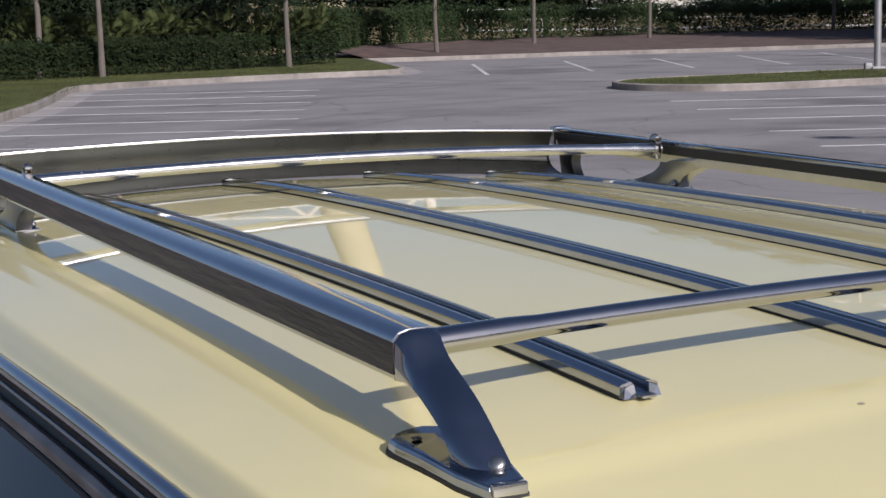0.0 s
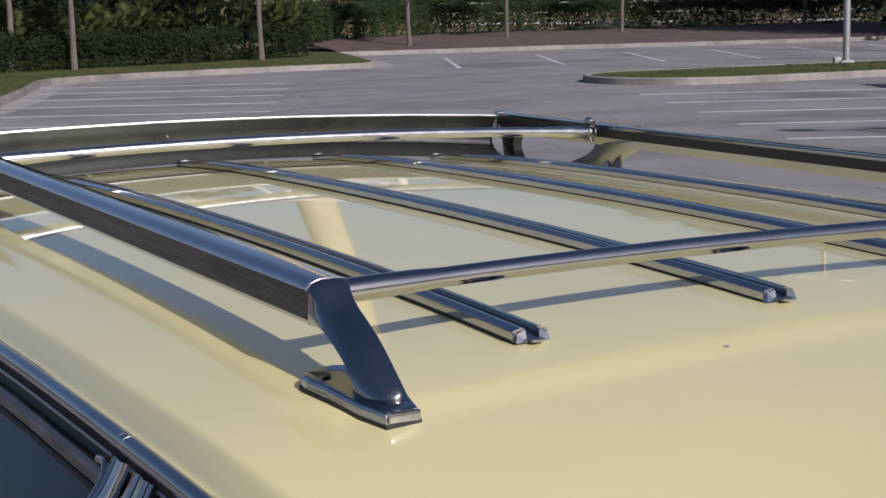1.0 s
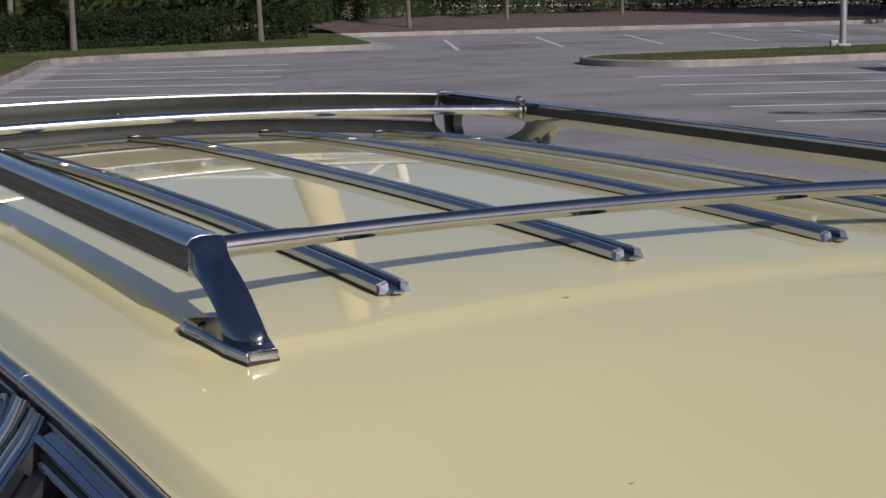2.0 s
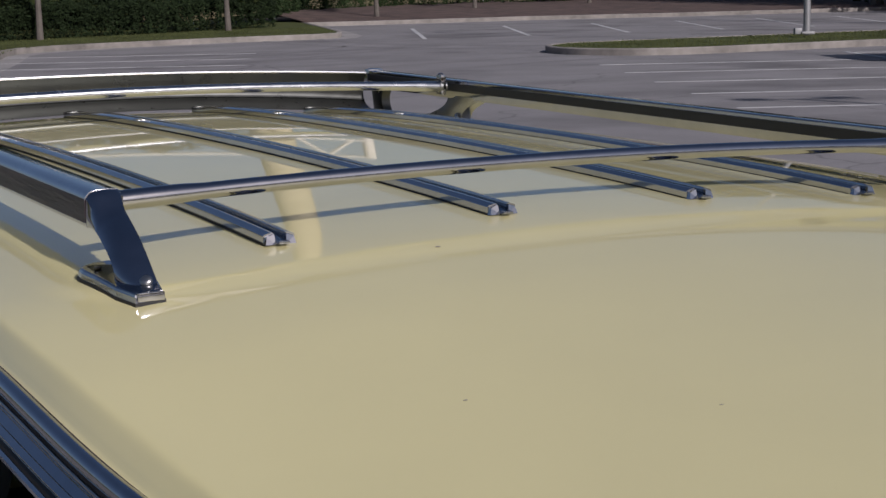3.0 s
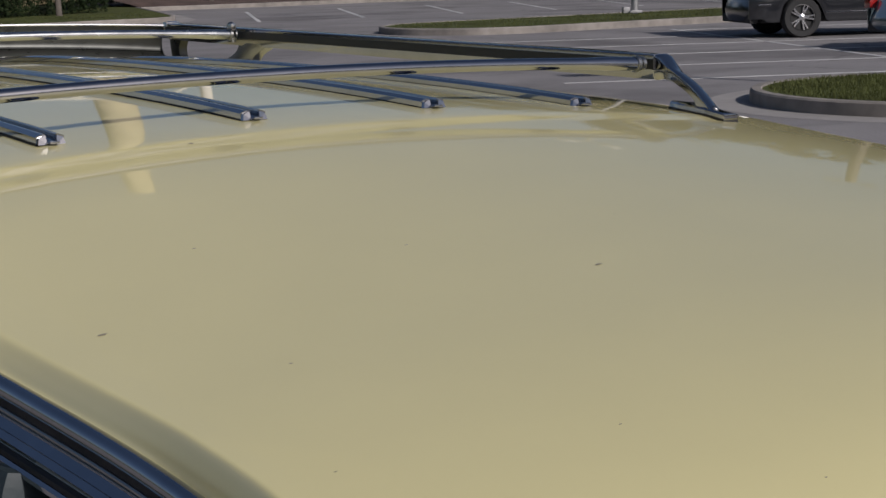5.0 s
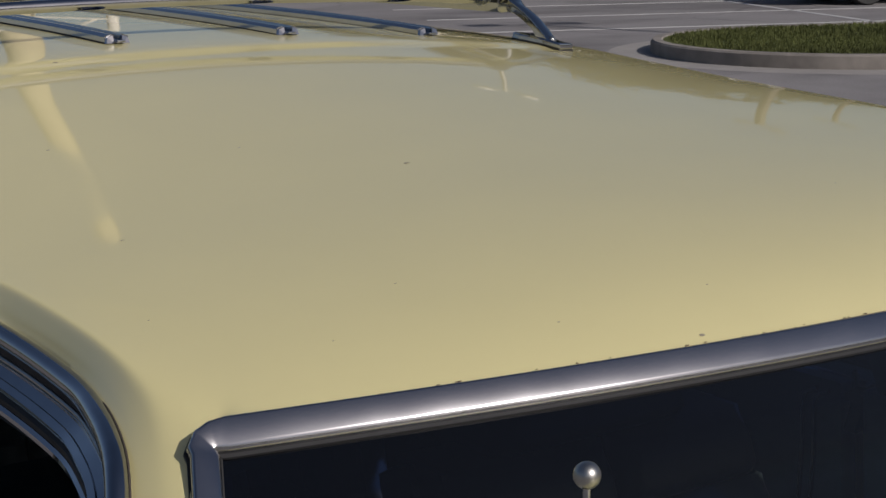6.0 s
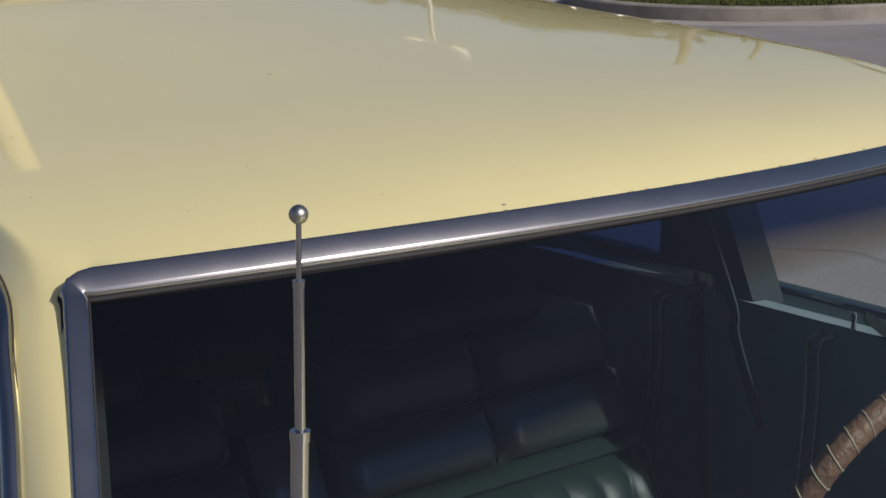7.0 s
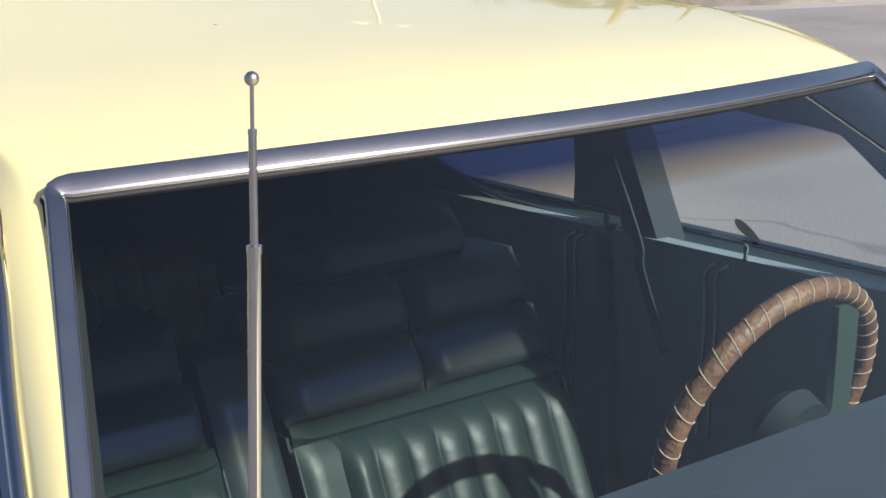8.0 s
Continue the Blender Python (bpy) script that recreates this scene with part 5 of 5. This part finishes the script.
def arc(cx, cy, r, a0, a1, n=22):
    return [(cx + r * math.cos(radians(a0 + (a1 - a0) * i / n)), cy + r * math.sin(radians(a0 + (a1 - a0) * i / n))) for i in range(n + 1)]


PAN = material("gutter pan concrete", (0.285, 0.27, 0.255), 0.9, vary=0.18, scale=6, bump=0.2)
strip("gutter_pan", [(x + 0.30, y - 0.22) for x, y in LAWN[1:9]] + [(x + 0.1, y - 0.42) for x, y in LAWN[9:13]] + [(x + 0.42, y - 0.1) for x, y in LAWN[13:16]], 0.55, PAN, "pale concrete gutter pan beside the kerb", "gutter", 0.002, 1.0)
strip("gutter_pan", [(x, y - 0.45) for x, y in BED[:7]], 0.6, PAN, "pale concrete gutter pan beside the kerb", "gutter", 0.002, 1.0)
apron = grow(ISLAND_B, -0.22)
apron = apron + apron[:1]
strip("gutter_pan", apron, 0.52, PAN, "pale concrete gutter pan round the island", "gutter", 0.002, 1.0)
for cx, cy, r, a0, a1, w in ((20, 12, 15.5, 95, 150, 0.24), (20, 12, 17.2, 98, 150, 0.22), (8, 44, 11, -95, -35, 0.24), (8, 44, 12.7, -92, -40, 0.22), (27, 40, 9, 150, 235, 0.22), (27, 40, 10.6, 150, 232, 0.22), (14, 25, 7, 20, 120, 0.2), (2, 20, 9, 40, 95, 0.24), (2, 20, 10.6, 40, 92, 0.22)):
    strip("tyre_mark", arc(cx, cy, r, a0, a1), w, SKID, "faint dark curved tyre mark on the asphalt", "tyre mark")
for p, q in (((26.6, 43.5), (27.6, 43.2)), ((34, 45.0), (35.2, 44.8))):
    m = ((p[0] + q[0]) / 2, (p[1] + q[1]) / 2 + 0.06)
    strip("damp_patch", [p, m, q], 0.34, SKID, "dark worn patch on the asphalt", "stain", ends=0.3)

# grassy bank rising behind the hedges
rows = []
for j in range(15):
    v = j / 14
    rows.append([(-45 + 150 * i / 60, 57.5 + 10.5 * min(1, max(0, (-45 + 150 * i / 60 - 14) / 12)) + 16 * v, 0.10 + 2.3 * v ** 0.8 * (1 - 0.45 * min(1, max(0, (-45 + 150 * i / 60 - 30) / 22))) + 0.25 * noise.noise((i * 0.4, j * 0.5, 0))) for i in range(61)])
structure("bank", sheet(BM(), rows), DRY, "dry grassy bank behind the hedge", "bank")


# ---- foliage ----
def leaves(vs, fs, c, r, count, size, rng, flat=1.0):
    for _ in range(count):
        d = Vector((rng.gauss(0, 1), rng.gauss(0, 1), rng.gauss(0, 1)))
        d = d.normalized() * r * (rng.random() ** 0.4)
        p = Vector(c) + Vector((d.x, d.y, d.z * flat))
        a = Vector((rng.gauss(0, 1), rng.gauss(0, 1), rng.gauss(0, 1))).normalized()
        b = a.orthogonal().normalized()
        s = size * rng.uniform(0.6, 1.3)
        k = len(vs)
        vs += [tuple(p - a * s), tuple(p - b * s * 0.45), tuple(p + a * s), tuple(p + b * s * 0.45)]
        fs.append((k, k + 1, k + 2, k + 3))


def leaf_mesh(name, vs, fs, mat):
    me = bpy.data.meshes.new(name)
    me.from_pydata(vs, [], fs)
    me.materials.append(mat)
    return me


def hedge(name, line_pts, h, deep, seed, count, base=0.14):
    rng = random.Random(seed)
    vs, fs = [], []
    segs = list(zip(line_pts, line_pts[1:]))
    total = sum((Vector(b) - Vector(a)).length for a, b in segs)
    for a, b in segs:
        a, b = Vector(a), Vector(b)
        d = (b - a)
        n = Vector((-d.y, d.x)).normalized()
        for _ in range(int(count * d.length / total)):
            s = rng.random()
            w = rng.random()
            lump = 0.82 + 0.42 * noise.noise((s * d.length * 0.55, w * 2, seed)) + 0.22 * noise.noise((s * d.length * 2.2, w, seed + 3))
            top = h * lump
            if rng.random() < 0.55:
                z, q = top * rng.uniform(0.86, 1.05), rng.random()
            else:
                z, q = top * rng.random() ** 0.8, 0.1 * rng.random() + 0.06 * math.sin(s * 40)
            p = a + d * s + n * deep * q
            leaves(vs, fs, (p.x, p.y, base + z), 0.10, 2, 0.065, rng)
    ob = new(name, leaf_mesh(name, vs, fs, HEDGE))
    return tagged(ob, "dense clipped dark green hedge row", "hedge", kind="stuff")


hedge("hedge_row", [(-16, 33.5), (-4, 39.4), (8.7, 45.2), (14.2, 47.5), (17.6, 49.4), (20.6, 50.9)], 1.0, 1.4, 3, 24000)
hedge("hedge_row", [(20.5, 53), (25.7, 60.2), (33.2, 65.2), (38.1, 66.0), (47.5, 66.0), (55, 65.0), (80, 61)], 1.55, 1.8, 5, 74000, 0.38)


def tree(name, h, crown_r, crown_z, trunk_r, seed, clumps, per, size, label, mat=LEAF):
    rng = random.Random(seed)
    t = thing(name, label, "tree", group=name.replace("_", " ") + "s round the lot")
    pts = curve3([(0, 0, -0.1), (0.05, 0.02, h * 0.3), (-0.04, 0.05, h * 0.6), (0.02, 0, h * 0.92)], 6)
    n = len(pts)
    bm = sweep(BM(), pts, ring(trunk_r, 9), up=(0, 1, 0), scales=[1.25 - 0.25 * min(1, i / 3) - 0.75 * max(0, (i / (n - 1) - 0.2)) for i in range(n)])
    for _ in range(9):
        z = h * rng.uniform(0.38, 0.8)
        a = rng.uniform(0, 6.28)
        l = crown_r * rng.uniform(0.6, 1.0)
        q = [(0, 0, z), (math.cos(a) * l * 0.5, math.sin(a) * l * 0.5, z + l * 0.35), (math.cos(a) * l, math.sin(a) * l, z + l * 0.55)]
        sweep(bm, curve3(q, 3), ring(trunk_r * 0.35, 6), up=(0.1, 0.2, 1), scales=[1, 0.9, 0.8, 0.7, 0.5, 0.4, 0.25])
    part("trunk", bm, BARK, t, "pale slender trunk")
    vs, fs = [], []
    for _ in range(clumps):
        d = Vector((rng.gauss(0, 1), rng.gauss(0, 1), rng.gauss(0, 1))).normalized() * rng.random() ** 0.45
        c = (d.x * crown_r, d.y * crown_r, crown_z + d.z * (h - crown_z) * 0.95 + (0 if d.z > 0 else d.z * 0.0))
        leaves(vs, fs, c, crown_r * 0.30, per, size, rng, 0.7)
    ob = new("crown", leaf_mesh("crown", vs, fs, mat))
    ob.parent = t
    return t


young = [tree("young_tree", 5.6, 1.7, 3.8, 0.085, s, 70, 34, 0.10, "young street tree with slim pale trunk and dark crown") for s in (11, 12)]
for i, (x, y) in enumerate([(9.6, 46.2), (11.25, 45.7), (17.95, 48.6), (26.8, 56.2), (33.8, 61.2), (40.3, 62.4), (51.5, 63.6), (64, 62), (76, 60)]):
    if i < 2:
        young[i].matrix_basis = pose(x, y, 0.13, rz=70 * i)
    else:
        copy_thing(young[i % 2], pose(x, y, 0.13, rz=53 * i))
wood = [tree("wild_tree", 8.5, 3.3, 4.4, 0.2, s, 120, 44, 0.19, "dense dark wild tree on the bank") for s in (21, 22, 23)]
rng = random.Random(4)
spots = []
for i in range(26):
    spots.append((-24 + i * 1.75 + rng.uniform(-1, 1), 50.0 + max(0, (i * 1.75 - 24)) * 0.42 + rng.uniform(0, 7)))
for i in range(30):
    spots.append((16 + i * 3.4 + rng.uniform(-1, 1), 86 - i * 0.5 + rng.uniform(0, 9)))
# unseen ring of trees, added to close off the mirrored horizon
for i in range(70):
    a = radians(78 + 300 * i / 70)
    r = rng.uniform(70, 90)
    spots.append((r * math.sin(a), r * math.cos(a)))
spots = [p for p in spots if not (p[0] < -1 and p[1] > 0)]
for i, (x, y) in enumerate(spots):
    z = 0.4 if y < 62 and y > 0 else 0.0
    m = pose(x, y, z - (1.7 if z else 0.2), rz=41 * i) @ Matrix.Diagonal((1, 1, rng.uniform(0.85, 1.15) * (0.65 if y > 70 else 1.0), 1))
    if i < 3:
        wood[i].matrix_basis = m
    else:
        copy_thing(wood[i % 3], m)


def palmetto(seed):
    rng = random.Random(seed)
    t = thing("palmetto", "bushy palmetto with spiky fan leaves behind the hedge", "shrub", group="palmettos behind the hedge")
    bm = BM()
    for f in range(26):
        a, el = rng.uniform(0, 6.28), rng.uniform(0.3, 1.35)
        l = rng.uniform(0.7, 1.3)
        base = Vector((math.cos(a) * math.cos(el), math.sin(a) * math.cos(el), math.sin(el))) * l
        d, side = base.normalized(), Vector((-math.sin(a), math.cos(a), 0))
        for k in range(13):
            b = (k - 6) * 0.2
            q = (d * math.cos(b) + side * math.sin(b)).normalized()
            tip = base + q * 0.55 + Vector((0, 0, -0.10))
            w = side.cross(q).normalized() * 0.018
            mid = base + q * 0.28
            vv = [bm.verts.new(base), bm.verts.new(mid + w + side * 0.02), bm.verts.new(tip), bm.verts.new(mid - w - side * 0.02)]
            bm.faces.new(vv)
    part("fronds", bm, PALM, t, smooth=False)
    return t


pal = [palmetto(s) for s in (1, 2)]
rng = random.Random(9)
for i in range(26):
    x = 3 + i * 0.72 + rng.uniform(-0.4, 0.4)
    y = 44.2 + (x - 3) * 0.40 + rng.uniform(0, 2.2)
    m = pose(x, y, 0.3 + rng.uniform(0, 0.7), rz=rng.uniform(0, 360)) @ Matrix.Diagonal((0.85, 0.85, 0.9, 1))
    if i < 2:
        pal[i].matrix_basis = m
    else:
        copy_thing(pal[i % 2], m)

# brush on the bank
rng = random.Random(31)
vs, fs = [], []
for _ in range(420):
    x = rng.uniform(18, 85)
    y = 60 + rng.uniform(5, 16) - max(0, x - 30) * 0.02
    if x < 34 and rng.random() < 0.8:
        continue
    leaves(vs, fs, (x, y, 0.55 + 0.09 * (y - 62) + rng.uniform(-0.2, 0.25)), rng.uniform(0.3, 0.8), 26, 0.11, rng, 0.6)
tagged(new("brush", leaf_mesh("brush", vs, fs, HEDGE)), "low wild brush on the bank", "brush", kind="stuff")

rng = random.Random(33)
vs, fs = [], []
for _ in range(520):
    x = rng.uniform(-6, 21)
    y = 45.6 + (x - 3) * 0.42 + rng.uniform(0.5, 5)
    leaves(vs, fs, (x, y, 0.3 + rng.uniform(0.2, 2.6)), rng.uniform(0.3, 0.7), 30, 0.10, rng, 0.8)
tagged(new("undergrowth", leaf_mesh("undergrowth", vs, fs, LEAF)), "dense dark undergrowth between the palmettos", "brush", kind="stuff")

# ---- railing on the bank ----
fence = thing("railing", "white metal pipe railing on the bank", "railing")
fa, fb = Vector((36.0, 71.7, 0.80)), Vector((72.0, 66.0, 0.45))
nposts = 19
for i in range(nposts + 1):
    p = fa.lerp(fb, i / nposts)
    part("post", sweep(BM(), [p + Vector((0, 0, -0.6)), p + Vector((0, 0, 1.02))], ring(0.028, 8), up=(0, 1, 0)), WHITE, fence)
for h in (0.0, 0.52, 1.0):
    part("rail", sweep(BM(), [fa + Vector((0, 0, h)), fb + Vector((0, 0, h))], ring(0.030 if h else 0.05, 8)), WHITE, fence)
bld = thing("pale_building", "long pale stucco building beyond the bank", "building")
part("wall", box(BM(), (78, 92, 3.0), (60, 12, 7.0), 0.05), STUCCO, bld)
part("roof", box(BM(), (78, 92, 6.7), (61, 13, 0.4), 0.05), CONCRETE, bld)


# ---- lamp posts ----
def lamp_post(paint=GALV, colour="galvanised", thick=0.085, h=9.8):
    t = thing("lamp_post", f"tall {colour} parking lot lamp post", "street lamp", group="lamp posts in the lot")
    part("pole", sweep(BM(), [(0, 0, 0.1), (0, 0, h * 0.5), (0, 0, h)], ring(thick, 18), up=(0, 1, 0), scales=[1, 0.9, 0.75]), paint, t)
    part("base_cover", box(BM(), (0, 0, 0.16), (0.30, 0.30, 0.06), 0.01), paint, t)
    part("junction_box", box(BM(), (-0.22, 0.0, 0.20), (0.16, 0.16, 0.14), 0.01), paint, t, "grey junction box")
    for s in (-1, 1):
        arm = part("arm", sweep(BM(), [(0, 0, h - 0.1), (s * 0.4, 0, h + 0.05)], ring(0.035, 8)), paint, t)
        part("lamp_head", box(BM(), (s * 0.58, 0, h + 0.05), (0.46, 0.30, 0.13), 0.03), paint, arm)
    return t


lp = lamp_post()
lp.matrix_basis = pose(25.4, 29.9, 0.08, rz=-24)
lamp_post(BRONZE, "dark bronze", 0.22, 10.4).matrix_basis = pose(37.6, 32.5, -0.12, rz=-24)
lamp_post(BRONZE, "slim dark bronze", 0.15, 10.3).matrix_basis = pose(47.0, 37.3, -0.12, rz=-24)
for x, y in ((15.9, 1.4), (-30, 30)):
    copy_thing(lp, pose(x, y, -0.12, rz=-24))
tower = thing("concrete_mast", "tall pale round concrete mast beyond the woods", "mast")
part("shaft", sweep(BM(), [(50.8, 126.6, 0), (51.4, 126.6, 31), (51.7, 126.6, 48), (52.3, 126.6, 58)], ring(1.75, 24), up=(0, 1, 0), scales=[1.15, 1.0, 0.88, 0.75]), BUFF, tower, "pale tapering shaft")
TREELINE = [(36, 1.45), (40, 1.5), (44, 1.5), (47, 1.15), (51, 0.85), (58, 0.9), (70, 1.1), (100, 1.0)]
for i in range(24):
    a = radians(42.5 + 2.2 * i)
    r = rng.uniform(66, 78)
    copy_thing(wood[i % 3], pose(r * math.sin(a), r * math.cos(a), -0.4, rz=37 * i) @ Matrix.Diagonal((1.3, 1.3, lerp(TREELINE, math.degrees(a)) + rng.uniform(-0.1, 0.15), 1)))


# pale steel truss high beyond the woods, mirrored in the roof
truss = thing("truss_gantry", "long pale steel truss on columns beyond the woods", "gantry")
ta, tb = Vector((14.0, 128.0, 0)), Vector((56.0, 118.0, 0))
for nm, h in (("lower_chord", 12.4), ("upper_chord", 17.6)):
    part(nm, sweep(BM(), [ta + Vector((0, 0, h)), tb + Vector((0, 0, h))], ring(0.30, 10)), STUCCO, truss)
for k in range(6):
    p = ta.lerp(tb, (k + 0.5) / 6)
    for d in (-0.055, 0.055):
        part("brace", sweep(BM(), [ta.lerp(tb, (k + 0.5) / 6 + d) + Vector((0, 0, 12.4)), p + Vector((0, 0, 17.6))], ring(0.24, 8)), STUCCO, truss)
for f in (0.0, 1.0):
    p = ta.lerp(tb, f)
    part("column", sweep(BM(), [p, p + Vector((0, 0, 18.0))], ring(0.5, 12), up=(0, 1, 0)), STUCCO, truss)


for i in range(4):
    a = radians(36.0 + 1.1 * i)
    r = 138 + rng.uniform(0, 12)
    copy_thing(wood[i % 3], pose(r * math.sin(a), r * math.cos(a), -0.5, rz=61 * i) @ Matrix.Diagonal((2.4, 2.4, 2.2 + rng.uniform(0, 0.5), 1)))


# ---- parked vehicles ----
def vehicle(name, label, paint, length, width, height, wheel_r, suv, m):
    """Parked car heading along +x, its rear at -length / 2."""
    v = thing(name, label, "car", m=m)
    L, Wd = length / 2, width / 2
    xs = [-L, -L + 0.05, -L + 0.25, -L * 0.6, 0, L * 0.55, L - 0.3, L - 0.05, L]
    wx = (-L + 0.98, L - 0.92)
    beltz = height * 0.60
    def half(x):
        return Wd * lerp([(-L, 0.80), (-L + 0.08, 0.90), (-L + 0.4, 0.985), (0, 1.0), (L - 0.6, 0.97), (L - 0.1, 0.84), (L, 0.7)], x)
    def top(x):
        return lerp([(-L, beltz * 0.93), (-L + 0.3, beltz), (L * 0.42, beltz * 0.98), (L - 0.3, beltz * 0.80), (L, beltz * 0.66)], x)
    n = 64
    for sgn in (-1, 1):
        rows = []
        for i in range(n + 1):
            x = -L + length * i / n
            low = 0.30 if abs(x) < L - 0.25 else 0.36
            for w in wx:
                d = abs(x - w)
                if d < wheel_r + 0.05:
                    low = max(low, wheel_r + math.sqrt((wheel_r + 0.05) ** 2 - d * d))
            h, tz = half(x), top(x)
            row = []
            for j in range(9):
                u = j / 8
                z = low + (tz - low) * u
                yy = h * (0.955 + 0.045 * math.sin(math.pi * min(1, u * 1.15))) - 0.06 * max(0, u - 0.8) / 0.2
                row.append((x, sgn * yy, z))
            rows.append(row)
        part("body_side", sheet(BM(), rows, 0.03, (0, -sgn, 0)), paint, v)
    # bumpers, hood and ends
    for e in (-1, 1):
        rows = []
        for j in range(8):
            z = 0.32 + (top(e * L) - 0.32) * j / 7
            bul = 0.05 * math.sin(math.pi * min(1, j / 4)) if j < 5 else -0.03 * (j - 4)
            rows.append([(e * (L + bul - 0.10 * abs(u) ** 3), half(e * L) * u * 0.99, z) for u in [k / 8 - 1 for k in range(17)]])
        part("bumper", sheet(BM(), rows, 0.04, (-e, 0, 0)), paint, v)
        part("skirt", box(BM(), (e * (L - 0.09), 0, 0.36), (0.16, width * 0.80, 0.16), 0.03), RUBBER, v)
    rows = [[(x, half(x) * 0.93 * u, top(x) + 0.03 * (1 - u * u)) for u in [k / 8 - 1 for k in range(17)]] for x in [L * 0.35 + (L * 0.98 - L * 0.35) * k / 10 for k in range(11)]]
    part("hood", sheet(BM(), rows, 0.03, (0, 0, -1)), paint, v)
    # cabin
    x0, x1 = (-L + 0.12, L * 0.48) if suv else (-L * 0.80, L * 0.44)
    r0, r1 = (-L + 0.45, L * 0.14) if suv else (-L * 0.42, L * 0.06)
    cab = []
    for u in [k / 8 - 1 for k in range(17)]:
        cab.append(u)
    roof = [[(r0 + (r1 - r0) * i / 10, Wd * 0.72 * u, height - 0.05 * u * u - 0.03 * (2 * i / 10 - 1) ** 2) for u in cab] for i in range(11)]
    part("roof", sheet(BM(), roof, 0.04, (0, 0, -1)), paint, v)
    for sgn in (-1, 1):
        rows = [[(x0 + (x1 - x0) * i / 16 + ((r0 - x0) + ((r1 - r0) - (x1 - x0)) * i / 16) * j / 4, sgn * (Wd * 0.93 - Wd * 0.21 * j / 4), beltz + (height - 0.06 - beltz) * j / 4) for i in range(17)] for j in range(5)]
        part("side_window", sheet(BM(), rows, 0.01, (0, -sgn, 0)), DARKGLASS, v, "dark side glass with sky blue in its tint")
        for f in (0.0, 0.36, 0.66, 1.0):
            pts = [(x0 + (x1 - x0) * f + ((r0 - x0) + ((r1 - r0) - (x1 - x0)) * f) * j / 4, sgn * (Wd * 0.935 - Wd * 0.21 * j / 4), beltz + (height - 0.05 - beltz) * j / 4) for j in range(5)]
            part("pillar", sweep(BM(), pts, [(-0.05, -0.02), (0.05, -0.02), (0.05, 0.015), (-0.05, 0.015)], up=(0, sgn, 0.2)), paint, v)
    for xa, xb in ((x0, r0), (x1, r1)):
        rows = [[(xa + (xb - xa) * j / 4, Wd * (0.92 - 0.2 * j / 4) * u, beltz + (height - 0.04 - beltz) * j / 4) for u in cab] for j in range(5)]
        part("end_window", sheet(BM(), rows, 0.01, (0, 0, -1)), DARKGLASS, v, "dark tinted glass")
    part("underbody", box(BM(), (0, 0, 0.38), (length * 0.9, width * 0.78, 0.2), 0.04), RUBBER, v)
    for sgn in (-1, 1):
        part("tail_light", box(BM(), (-L + 0.06, sgn * Wd * 0.80, beltz * 0.84), (0.14, 0.26, 0.16), 0.04), REDLENS, v, "red tail light")
        part("headlight", box(BM(), (L - 0.10, sgn * Wd * 0.72, beltz * 0.68), (0.2, 0.34, 0.12), 0.04), LAMPGLASS, v, "clear headlight")
        part("sill_trim", box(BM(), (0, sgn * (Wd - 0.015), 0.46), (length * 0.42, 0.025, 0.035), 0.008), CHROME, v, "bright sill trim")
        part("bumper_trim", box(BM(), (-L + 0.30, sgn * (Wd * 0.97), 0.62), (0.36, 0.02, 0.03), 0.008), CHROME, v)
        part("mirror", box(BM(), (L * 0.34, sgn * (Wd + 0.09), beltz + 0.10), (0.14, 0.2, 0.14), 0.05), paint, v)
        for w in wx:
            mm = Matrix.Translation((w, sgn * (Wd - 0.13), wheel_r)) @ Matrix.Rotation(radians(-90 * sgn), 4, "X")
            r = wheel_r
            ty = part("tyre", lathe(BM(), [(r * 0.66, -0.11), (r * 0.93, -0.12), (r, -0.08), (r, 0.08), (r * 0.93, 0.12), (r * 0.68, 0.11), (r * 0.66, 0.06)], 36, mm), TYRE, v, "black tyre")
            bm = lathe(BM(), [(r * 0.67, -0.05), (r * 0.67, 0.10), (r * 0.62, 0.105), (r * 0.60, 0.03), (0.02, 0.02)], 36, mm)
            part("rim", bm, DARK, ty)
            for k in range(10):
                a = 2 * math.pi * (k // 2) / 5 + (0.16 if k % 2 else -0.16)
                p0, p1 = Vector((math.cos(a) * 0.05, math.sin(a) * 0.05, 0.085)), Vector((math.cos(a * 1.0) * r * 0.63, math.sin(a) * r * 0.63, 0.10))
                part("spoke", sweep(BM(), [mm @ p0, mm @ p1], [(-0.022, -0.015), (0.022, -0.015), (0.014, 0.008), (-0.014, 0.008)], up=tuple(mm.to_3x3() @ Vector((0, 0, 1)))), ALLOY, ty)
            part("hub_cap", lathe(BM(), [(0.07, 0.06), (0.06, 0.10), (0.03, 0.112), (0.005, 0.114)], 16, mm), ALLOY, ty)
    return v


def parked(e, c):
    p = lot(e, c)
    return pose(p.x, p.y, 0, rz=math.degrees(TH))


vehicle("suv", "black sport utility vehicle parked on the asphalt", BLACKPAINT, 4.95, 1.95, 1.76, 0.375, True, parked(13.1, 29.0))
vehicle("sedan", "grey blue sedan parked on the asphalt", TEALPAINT, 4.8, 1.86, 1.46, 0.335, False, parked(13.6, 23.45))
